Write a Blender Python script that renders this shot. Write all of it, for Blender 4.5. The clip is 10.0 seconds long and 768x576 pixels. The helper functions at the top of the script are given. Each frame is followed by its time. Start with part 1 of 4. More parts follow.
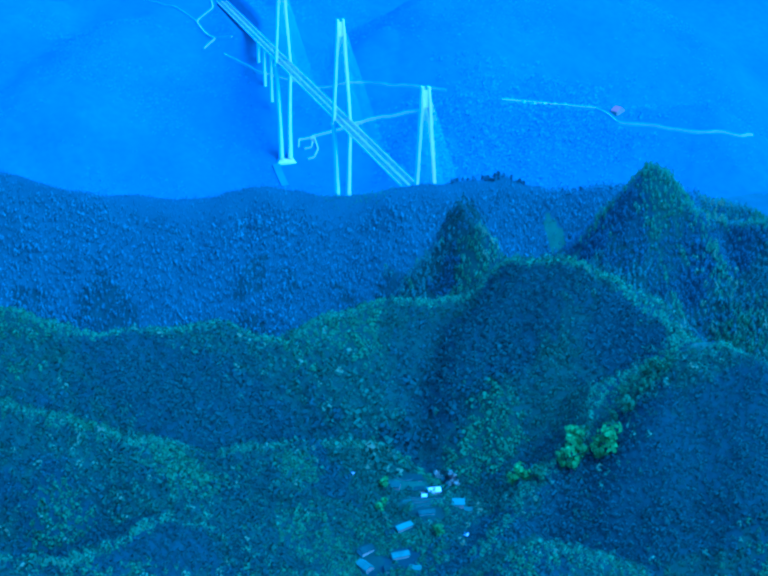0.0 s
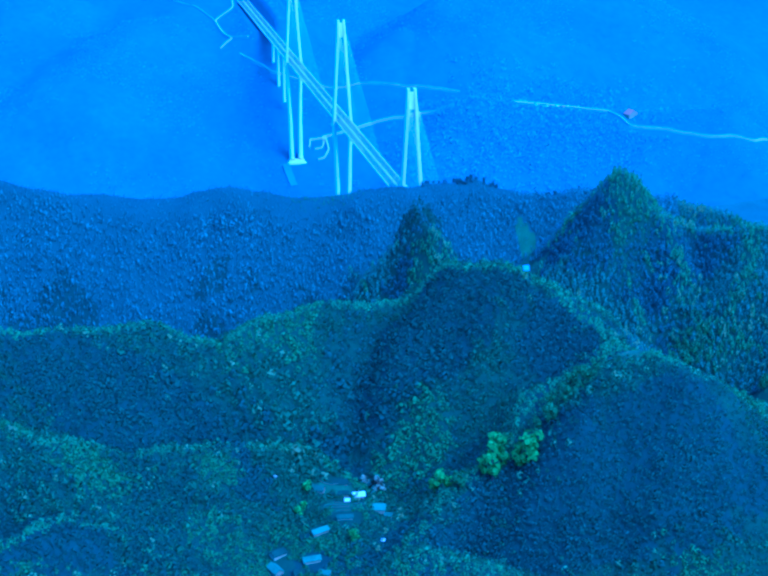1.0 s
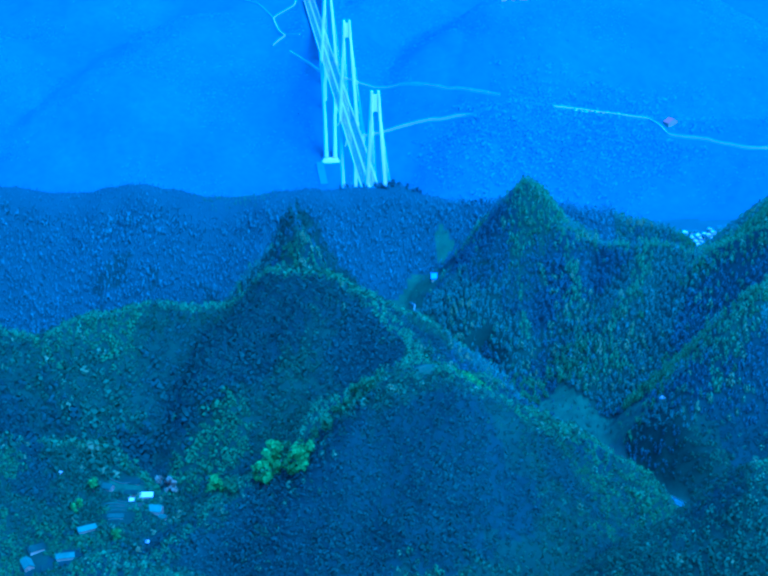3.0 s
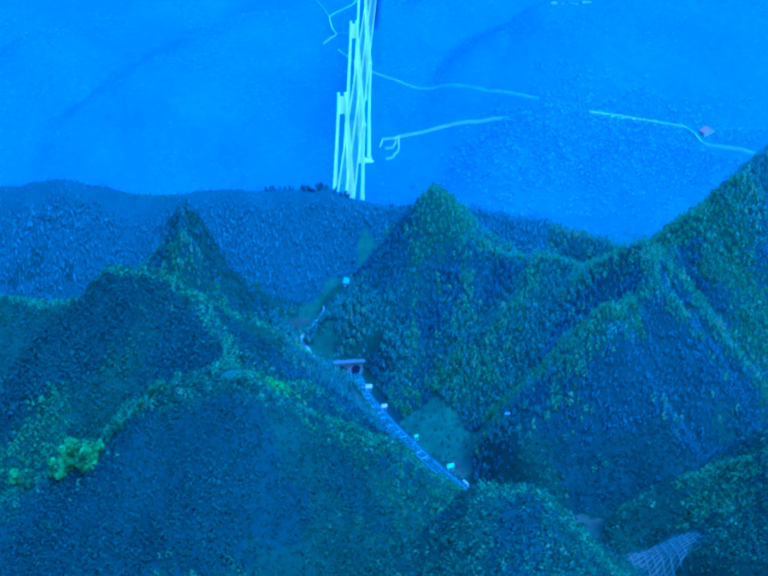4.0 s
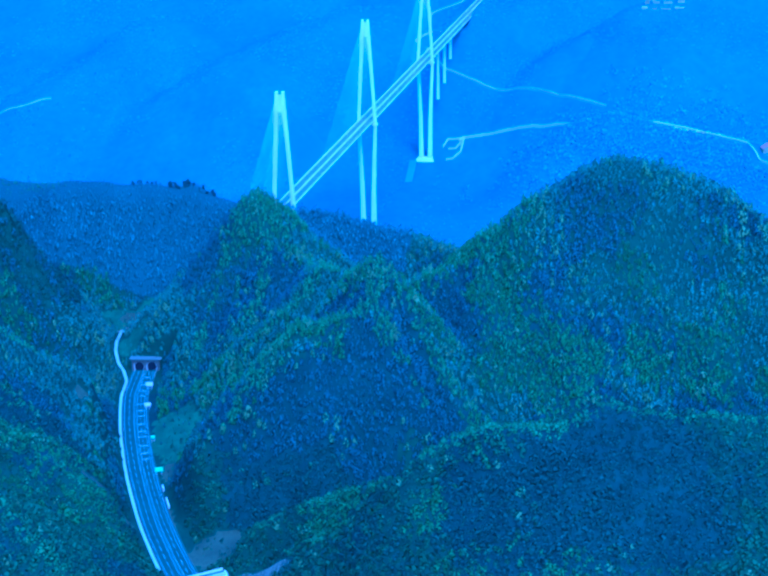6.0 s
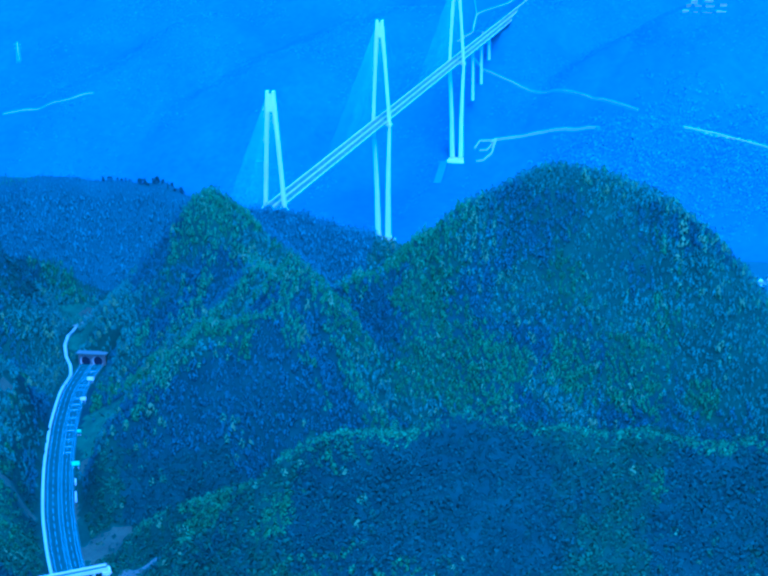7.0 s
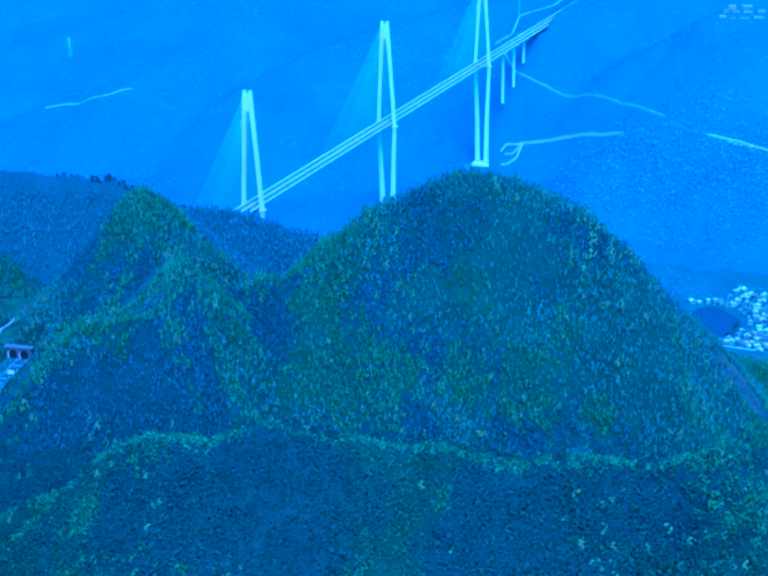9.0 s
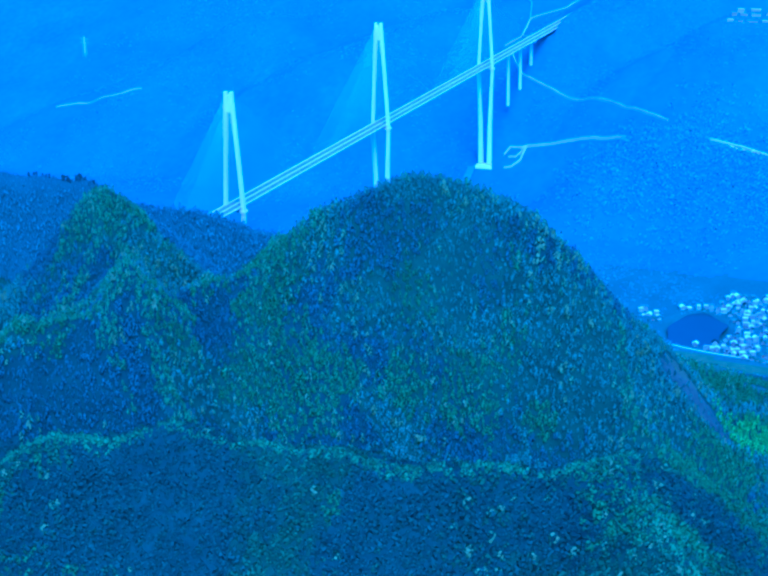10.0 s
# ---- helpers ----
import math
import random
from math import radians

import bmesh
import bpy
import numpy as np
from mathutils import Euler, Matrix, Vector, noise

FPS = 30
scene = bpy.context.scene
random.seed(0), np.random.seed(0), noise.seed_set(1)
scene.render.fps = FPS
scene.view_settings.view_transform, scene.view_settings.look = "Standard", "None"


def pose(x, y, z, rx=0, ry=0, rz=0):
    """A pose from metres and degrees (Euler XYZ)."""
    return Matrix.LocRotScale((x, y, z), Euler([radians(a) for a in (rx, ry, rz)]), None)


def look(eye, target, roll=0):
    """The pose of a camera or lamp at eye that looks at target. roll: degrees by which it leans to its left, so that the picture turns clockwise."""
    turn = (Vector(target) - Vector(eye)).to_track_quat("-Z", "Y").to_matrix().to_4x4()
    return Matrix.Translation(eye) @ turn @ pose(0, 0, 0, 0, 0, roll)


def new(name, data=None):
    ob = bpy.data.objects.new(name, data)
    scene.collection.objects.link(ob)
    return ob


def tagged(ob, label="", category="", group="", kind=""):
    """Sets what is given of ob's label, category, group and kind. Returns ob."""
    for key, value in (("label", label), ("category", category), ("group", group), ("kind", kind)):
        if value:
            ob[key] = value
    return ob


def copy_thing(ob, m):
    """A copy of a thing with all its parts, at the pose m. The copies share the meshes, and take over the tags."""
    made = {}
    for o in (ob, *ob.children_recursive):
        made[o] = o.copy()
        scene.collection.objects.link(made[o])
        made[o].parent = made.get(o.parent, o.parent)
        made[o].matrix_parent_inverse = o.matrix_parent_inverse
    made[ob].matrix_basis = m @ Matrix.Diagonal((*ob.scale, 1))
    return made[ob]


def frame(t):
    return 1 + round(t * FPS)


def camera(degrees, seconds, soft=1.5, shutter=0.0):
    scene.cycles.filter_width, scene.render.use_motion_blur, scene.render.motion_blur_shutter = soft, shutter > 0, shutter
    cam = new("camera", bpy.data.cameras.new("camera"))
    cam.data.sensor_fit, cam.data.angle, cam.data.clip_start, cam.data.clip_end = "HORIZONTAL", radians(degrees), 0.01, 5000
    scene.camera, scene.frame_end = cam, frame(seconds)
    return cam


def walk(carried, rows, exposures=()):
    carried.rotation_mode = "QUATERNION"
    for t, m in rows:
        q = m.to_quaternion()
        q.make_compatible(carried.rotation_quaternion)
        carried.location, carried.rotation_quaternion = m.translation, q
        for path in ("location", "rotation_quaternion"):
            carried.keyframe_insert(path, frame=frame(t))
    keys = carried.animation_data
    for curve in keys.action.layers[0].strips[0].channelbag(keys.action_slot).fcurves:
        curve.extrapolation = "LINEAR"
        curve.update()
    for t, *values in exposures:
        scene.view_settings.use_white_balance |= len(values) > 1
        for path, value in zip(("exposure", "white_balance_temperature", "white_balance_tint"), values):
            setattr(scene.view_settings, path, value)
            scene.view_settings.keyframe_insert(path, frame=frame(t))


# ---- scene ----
cam = camera(28.19, 10.0, soft=2.7)
EXPOSURE, KELVIN, TINT = 1.165, 2800, 23
PATH = [
    (0.0, (-274.40, 65.65, 70.01), (-183.78, 41.33, 35.40), -0.39),
    (0.5, (-275.54, 60.43, 70.10), (-184.48, 37.86, 35.47), -0.37),
    (1.0, (-276.69, 54.18, 70.12), (-185.14, 33.67, 35.51), -0.43),
    (1.5, (-277.60, 48.89, 70.19), (-185.70, 30.10, 35.51), -0.42),
    (2.0, (-278.51, 42.63, 70.17), (-186.26, 25.86, 35.40), -0.38),
    (2.2, (-278.77, 40.71, 70.20), (-186.43, 24.61, 35.35), -0.36),
    (3.3, (-281.69, 11.59, 70.33), (-188.08, 5.73, 35.65), -0.65),
    (3.5, (-281.87, 5.52, 70.52), (-188.20, 1.74, 35.73), -0.74),
    (4.0, (-281.90, -10.04, 70.82), (-188.15, -8.39, 36.07), -0.61),
    (4.5, (-281.00, -23.40, 70.98), (-187.48, -17.06, 36.13), -0.82),
    (5.0, (-279.04, -39.04, 71.17), (-186.05, -27.56, 36.25), -0.86),
    (5.5, (-276.69, -52.08, 71.25), (-184.36, -36.02, 36.36), -0.88),
    (6.0, (-273.05, -67.35, 71.31), (-181.90, -45.80, 36.27), -0.91),
    (7.5, (-265.26, -91.72, 71.33), (-176.83, -60.78, 36.34), -1.04),
    (8.0, (-263.00, -97.42, 71.29), (-175.33, -64.44, 36.27), -1.05),
    (8.5, (-260.97, -102.27, 71.26), (-173.95, -67.64, 36.21), -1.07),
    (9.0, (-258.44, -107.91, 71.25), (-172.13, -71.48, 36.27), -1.12),
    (9.5, (-256.14, -112.60, 71.16), (-170.39, -74.76, 36.28), -1.10),
    (10.0, (-253.55, -117.68, 71.09), (-168.53, -78.23, 36.22), -1.15),
]
walk(cam, [(t, look(e, g, r)) for t, e, g, r in PATH],
     exposures=[(0.0, EXPOSURE, KELVIN, TINT), (10.0, EXPOSURE, KELVIN, TINT)])

# ---- world and sun ----
SUN_FROM = Vector((-0.49, -0.29, 0.81)).normalized()
world = bpy.data.worlds.new("sky")
scene.world = world
world.use_nodes = True
wn = world.node_tree.nodes
sky = wn.new("ShaderNodeTexSky")
sky.sky_type = "NISHITA"
sky.sun_disc = False
sky.sun_elevation = math.asin(SUN_FROM.z)
sky.sun_rotation = math.atan2(SUN_FROM.x, SUN_FROM.y)
sky.air_density, sky.dust_density, sky.ozone_density = 1.5, 1.0, 4.0
wn["Background"].inputs["Strength"].default_value = 0.15
world.node_tree.links.new(sky.outputs[0], wn["Background"].inputs["Color"])
sun = new("sun", bpy.data.lights.new("sun", "SUN"))
sun.data.energy, sun.data.angle, sun.data.color = 1.65, radians(35), (1.0, 0.93, 0.78)
sun.matrix_world = look(SUN_FROM * 400, (0, 0, 0))


# ---- materials ----
def material(name, colours, scale=1.0, rough=0.9, island=0.0, bump=0.0, bump_scale=8.0, stretch=(1, 1, 1), metal=0.0, spec=0.2, piece=0.0, through_light=0.0):
    """Noise at two scales runs through the colours; island varies loose pieces, piece varies objects."""
    m = bpy.data.materials.new(name)
    m.use_nodes = True
    nt = m.node_tree
    n, link = nt.nodes, nt.links.new
    b = n["Principled BSDF"]
    b.inputs["Roughness"].default_value = rough
    b.inputs["Metallic"].default_value = metal
    b.inputs["Specular IOR Level"].default_value = spec
    geo = n.new("ShaderNodeNewGeometry")
    mapping = n.new("ShaderNodeMapping")
    mapping.inputs["Scale"].default_value = stretch
    link(geo.outputs["Position"], mapping.inputs["Vector"])
    big, small = n.new("ShaderNodeTexNoise"), n.new("ShaderNodeTexNoise")
    big.inputs["Scale"].default_value, big.inputs["Detail"].default_value = scale * 0.12, 4
    small.inputs["Scale"].default_value, small.inputs["Detail"].default_value = scale * 1.3, 5
    for s in (big, small):
        link(mapping.outputs[0], s.inputs["Vector"])
    add = n.new("ShaderNodeMath")
    add.operation = "MULTIPLY_ADD"
    add.inputs[1].default_value = 0.5
    half = n.new("ShaderNodeMath")
    half.operation = "MULTIPLY"
    half.inputs[1].default_value = 0.5
    link(small.outputs["Fac"], half.inputs[0])
    link(big.outputs["Fac"], add.inputs[0])
    link(half.outputs[0], add.inputs[2])
    value = add.outputs[0]
    for amount, kind, socket in ((island, "ShaderNodeNewGeometry", "Random Per Island"), (piece, "ShaderNodeObjectInfo", "Random")):
        if amount:
            src = n.new(kind)
            mad = n.new("ShaderNodeMath")
            mad.operation = "MULTIPLY_ADD"
            mad.inputs[1].default_value = amount
            off = n.new("ShaderNodeMath")
            off.operation = "ADD"
            off.inputs[1].default_value = -amount / 2
            link(src.outputs[socket], mad.inputs[0])
            link(value, mad.inputs[2])
            link(mad.outputs[0], off.inputs[0])
            value = off.outputs[0]
    ramp = n.new("ShaderNodeValToRGB")
    e = ramp.color_ramp.elements
    stops = [0.3 + 0.4 * i / max(1, len(colours) - 1) for i in range(len(colours))]
    e[0].position, e[0].color = stops[0], (*colours[0], 1)
    e[1].position, e[1].color = stops[-1], (*colours[-1], 1)
    for p, c in zip(stops[1:-1], colours[1:-1]):
        e.new(p).color = (*c, 1)
    link(value, ramp.inputs[0])
    link(ramp.outputs[0], b.inputs["Base Color"])
    if through_light:
        tr, mix = n.new("ShaderNodeBsdfTranslucent"), n.new("ShaderNodeMixShader")
        mix.inputs[0].default_value = through_light
        link(ramp.outputs[0], tr.inputs["Color"])
        link(b.outputs[0], mix.inputs[1])
        link(tr.outputs[0], mix.inputs[2])
        link(mix.outputs[0], n["Material Output"].inputs["Surface"])
    if bump:
        bn, tex = n.new("ShaderNodeBump"), n.new("ShaderNodeTexNoise")
        tex.inputs["Scale"].default_value, tex.inputs["Detail"].default_value = bump_scale, 6
        bn.inputs["Strength"].default_value = bump
        link(geo.outputs["Position"], tex.inputs["Vector"])
        link(tex.outputs["Fac"], bn.inputs["Height"])
        link(bn.outputs[0], b.inputs["Normal"])
    return m


LEAF = material("forest_leaves", [(0.0582, 0.0834, 0.0269), (0.0801, 0.1147, 0.0370), (0.1040, 0.1490, 0.0480), (0.1352, 0.1937, 0.0624)], 0.7, island=0.3, through_light=0.5)
# Hill leaves: paler and bluer than the near wood, to stand in for haze.
LEAF_MID = material("hill_haze_leaves", [(0.1014, 0.1313, 0.0663), (0.1373, 0.1778, 0.0898), (0.1747, 0.2262, 0.1142), (0.2262, 0.2929, 0.1479)], 0.7, island=0.25, through_light=0.5)
LEAF_LIGHT = material("light_green_leaves", [(0.1365, 0.1715, 0.0532), (0.1950, 0.2450, 0.0760), (0.2535, 0.3185, 0.0988)], 0.8, island=0.25, through_light=0.5)
LEAF_PALE = material("pale_shrub_leaves", [(0.1232, 0.1708, 0.0448), (0.1760, 0.2440, 0.0640), (0.2288, 0.3172, 0.0832)], 0.8, island=0.25, through_light=0.5)
LEAF_GREEN = material("fresh_green_leaves", [(0.0676, 0.1333, 0.0292), (0.1040, 0.2050, 0.0450), (0.1404, 0.2767, 0.0607)], 0.8, island=0.25, through_light=0.5)
# Ridge leaves, paled and blued: distance haze put into the colour.
LEAF_RIDGE_HAZE = material("ridge_haze_leaves", [(0.0938, 0.1425, 0.1035), (0.1250, 0.1900, 0.1380), (0.1625, 0.2470, 0.1794)], 0.6, island=0.2, through_light=0.5)
LEAF_BRIGHT = material("bright_leaves", [(0.1140, 0.2220, 0.0240), (0.1900, 0.3700, 0.0400), (0.2660, 0.5180, 0.0560)], 1.0, island=0.4, through_light=0.5)
# A paler ridge leaf with the same haze in its colour.
LEAF_RIDGE_PALE = material("pale_ridge_haze_leaves", [(0.1162, 0.1710, 0.1185), (0.1550, 0.2280, 0.1580), (0.2015, 0.2964, 0.2054)], 0.6, island=0.2, through_light=0.5)
# Bluer, duller leaf colours that stand in for shade and haze.
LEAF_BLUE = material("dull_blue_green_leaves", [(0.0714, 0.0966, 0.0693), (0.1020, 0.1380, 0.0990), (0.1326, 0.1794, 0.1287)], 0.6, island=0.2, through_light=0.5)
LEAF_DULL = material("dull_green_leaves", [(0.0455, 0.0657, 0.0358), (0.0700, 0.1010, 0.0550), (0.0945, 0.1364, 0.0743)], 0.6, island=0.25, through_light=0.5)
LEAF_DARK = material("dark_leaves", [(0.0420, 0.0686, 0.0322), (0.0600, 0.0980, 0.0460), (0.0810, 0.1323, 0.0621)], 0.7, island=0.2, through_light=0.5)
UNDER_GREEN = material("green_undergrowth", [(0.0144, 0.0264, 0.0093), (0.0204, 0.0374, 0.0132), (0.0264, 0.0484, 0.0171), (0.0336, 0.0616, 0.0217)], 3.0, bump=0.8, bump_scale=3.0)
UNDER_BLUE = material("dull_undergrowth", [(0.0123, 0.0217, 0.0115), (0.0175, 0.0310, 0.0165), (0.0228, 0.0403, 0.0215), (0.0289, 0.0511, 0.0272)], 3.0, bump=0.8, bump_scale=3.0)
# Ridge ground, lighter and bluer for haze put into its colour.
UNDER_RIDGE = material("ridge_haze_undergrowth", [(0.0272, 0.0464, 0.0320), (0.0340, 0.0580, 0.0400), (0.0408, 0.0696, 0.0480)], 2.0, bump=0.6, bump_scale=3.0)
GRASS = material("pale_grass", [(0.0492, 0.0718, 0.0194), (0.0788, 0.1008, 0.0302), (0.1133, 0.1309, 0.0432)], 5.0, bump=0.5)
# The far hillside's pale blue is haze put into the base colour.
FAR_SLOPE = material("hazed_hillside", [(0.046, 0.086, 0.083), (0.060, 0.102, 0.096), (0.071, 0.115, 0.106), (0.092, 0.134, 0.116)], 0.45, bump=0.5, bump_scale=0.7)
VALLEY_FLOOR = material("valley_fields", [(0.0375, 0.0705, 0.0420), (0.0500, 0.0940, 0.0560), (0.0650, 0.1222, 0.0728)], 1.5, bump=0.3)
# Far leaves in two tones, both bleached with painted haze.
FAR_LEAF = material("hazed_far_leaves", [(0.2167, 0.3179, 0.2389), (0.2550, 0.3740, 0.2810), (0.2932, 0.4301, 0.3231)], 0.4, island=0.2, through_light=0.5)
FAR_DULL = material("hazed_far_dull_leaves", [(0.1742, 0.2618, 0.2227), (0.2050, 0.3080, 0.2620), (0.2357, 0.3542, 0.3013)], 0.4, island=0.2, through_light=0.5)
SOIL = material("bare_soil", [(0.0360, 0.0420, 0.0174), (0.0600, 0.0700, 0.0290), (0.0900, 0.1050, 0.0435)], 3.0, bump=0.4)
FIELD = material("crop_field", [(0.0250, 0.0400, 0.0120), (0.0500, 0.0800, 0.0240), (0.0800, 0.1280, 0.0384)], 6.0, bump=0.5)
CONCRETE = material("weathered_concrete", [(0.522, 0.49, 0.37), (0.594, 0.5684, 0.43), (0.666, 0.6468, 0.5)], 0.8, rough=0.8, bump=0.1, piece=0.1, stretch=(1, 1, 0.3))
ASPHALT = material("worn_asphalt", [(0.0270, 0.0510, 0.0255), (0.0360, 0.0680, 0.0340), (0.0468, 0.0884, 0.0442)], 2.0, rough=0.85)
PAINT = material("white_road_paint", [(0.58, 0.54, 0.46), (0.70, 0.66, 0.56)], 3.0, rough=0.7)
CABLE = material("pale_cable_sheath", [(0.55, 0.50, 0.42), (0.66, 0.60, 0.50)], 1.0, rough=0.6)
DECK_SURFACE = material("pale_deck_surface", [(0.1080, 0.1160, 0.0920), (0.1350, 0.1450, 0.1150), (0.1620, 0.1740, 0.1380)], 1.0, rough=0.85)
WATER = material("still_green_water", [(0.0171, 0.0378, 0.0243), (0.0209, 0.0462, 0.0297)], 0.3, rough=0.35, spec=0.15)
PALE_ROAD = material("pale_concrete_road", [(0.22, 0.23, 0.15), (0.29, 0.3, 0.2), (0.36, 0.375, 0.25)], 1.5, rough=0.85)
WHITE_WALL = material("whitewashed_wall", [(0.1750, 0.1750, 0.0875), (0.2500, 0.2500, 0.1250), (0.3125, 0.3125, 0.1562)], 2.0, piece=0.3)
GREY_ROOF = material("grey_tile_roof", [(0.0170, 0.0240, 0.0105), (0.0340, 0.0480, 0.0210), (0.0578, 0.0816, 0.0357)], 4.0, piece=0.5)
WHITE_ROOF = material("white_sheet_roof", [(0.5, 0.48, 0.40), (0.66, 0.64, 0.54)], 2.0, rough=0.5)
BLUE_ROOF = material("blue_sheet_roof", [(0.10, 0.28, 0.55), (0.16, 0.38, 0.65)], 2.0, rough=0.5)
PALE_TILE = material("pale_tile_roof", [(0.0528, 0.0708, 0.0312), (0.0880, 0.1180, 0.0520), (0.1320, 0.1770, 0.0780)], 5.0, piece=0.3)
STONE = material("field_stone", [(0.0429, 0.0495, 0.0231), (0.0780, 0.0900, 0.0420), (0.1170, 0.1350, 0.0630)], 5.0, bump=0.4)
SCREE = material("grey_scree", [(0.0208, 0.0232, 0.0128), (0.0520, 0.0580, 0.0320), (0.0884, 0.0986, 0.0544)], 2.5, bump=0.8, stretch=(1, 1, 0.2))
SPOIL = material("pale_spoil", [(0.1000, 0.1360, 0.1120), (0.1250, 0.1700, 0.1400), (0.1500, 0.2040, 0.1680)], 2.0, bump=0.3)
BLOSSOM = material("pale_blossom", [(0.0900, 0.1020, 0.0480), (0.1500, 0.1700, 0.0800), (0.2250, 0.2550, 0.1200)], 1.0, island=0.4)
RED_ROOF = material("red_brown_roof", [(0.20, 0.12, 0.085), (0.27, 0.165, 0.12)], 1.0)
DARK = material("dark_opening", [(0.01, 0.01, 0.012), (0.02, 0.02, 0.022)], 2.0)
BARK = material("brown_bark", [(0.05, 0.035, 0.02), (0.11, 0.08, 0.05)], 6.0)
GREEN_SIGN = material("green_sign_sheet", [(0.03, 0.60, 0.16), (0.04, 0.72, 0.20)], 2.0, rough=0.5)


# ---- helpers of this scene ----
def part(name, bm, mat, parent=None, label=""):
    me = bpy.data.meshes.new(name)
    bm.normal_update()
    bm.to_mesh(me)
    bm.free()
    me.materials.append(mat)
    ob = new(name, me)
    ob.parent = parent
    if label:
        ob["label"] = label
    return ob


def thing(name, m, label, category, group="", kind=""):
    ob = new(name)
    ob.empty_display_size = 0.3
    ob.matrix_world = m
    return tagged(ob, label, category, group, kind)


def hexa(bm, low, high):
    """A block between a lower and an upper quad of corners."""
    a = [bm.verts.new(p) for p in low]
    b = [bm.verts.new(p) for p in high]
    bm.faces.new(a[::-1])
    bm.faces.new(b)
    for i in range(4):
        j = (i + 1) % 4
        bm.faces.new((a[i], a[j], b[j], b[i]))


def block(bm, x0, x1, y0, y1, z0, z1):
    hexa(bm, [(x0, y0, z0), (x1, y0, z0), (x1, y1, z0), (x0, y1, z0)], [(x0, y0, z1), (x1, y0, z1), (x1, y1, z1), (x0, y1, z1)])


def column(bm, bottom, top, wx0, wy0, wx1, wy1, cut=0.18):
    """A tapered leg with chamfered edges between two centres."""
    rings = []
    for (cx, cy, cz), wx, wy in ((bottom, wx0, wy0), (top, wx1, wy1)):
        c = cut * min(wx, wy)
        hx, hy = wx / 2, wy / 2
        pts = [(hx, -hy + c), (hx, hy - c), (hx - c, hy), (-hx + c, hy), (-hx, hy - c), (-hx, -hy + c), (-hx + c, -hy), (hx - c, -hy)]
        rings.append([bm.verts.new((cx + a, cy + b, cz)) for a, b in pts])
    for i in range(8):
        j = (i + 1) % 8
        bm.faces.new((rings[0][i], rings[0][j], rings[1][j], rings[1][i]))
    bm.faces.new(rings[0][::-1])
    bm.faces.new(rings[1])


def rod(bm, a, b, r, n=4):
    a, b = Vector(a), Vector(b)
    d = (b - a).normalized()
    u = d.orthogonal().normalized()
    v = d.cross(u)
    ra = [bm.verts.new(a + r * (math.cos(k * math.tau / n) * u + math.sin(k * math.tau / n) * v)) for k in range(n)]
    rb = [bm.verts.new(b + r * (math.cos(k * math.tau / n) * u + math.sin(k * math.tau / n) * v)) for k in range(n)]
    for i in range(n):
        j = (i + 1) % n
        bm.faces.new((ra[i], ra[j], rb[j], rb[i]))
    bm.faces.new(ra[::-1])
    bm.faces.new(rb)


rng = np.random.default_rng(7)
LATTICE = rng.random((256, 256))


def value_noise(x, y):
    xi, yi = np.floor(x).astype(int), np.floor(y).astype(int)
    fx, fy = x - xi, y - yi
    fx, fy = fx * fx * (3 - 2 * fx), fy * fy * (3 - 2 * fy)
    g = lambda a, b: LATTICE[a % 256, b % 256]
    return (g(xi, yi) * (1 - fx) + g(xi + 1, yi) * fx) * (1 - fy) + (g(xi, yi + 1) * (1 - fx) + g(xi + 1, yi + 1) * fx) * fy


def fbm(x, y, octaves=4):
    s, a = 0, 0.5
    for k in range(octaves):
        s = s + a * (value_noise(x * 2 ** k + 17 * k, y * 2 ** k + 31 * k) - 0.5)
        a *= 0.5
    return s * 2


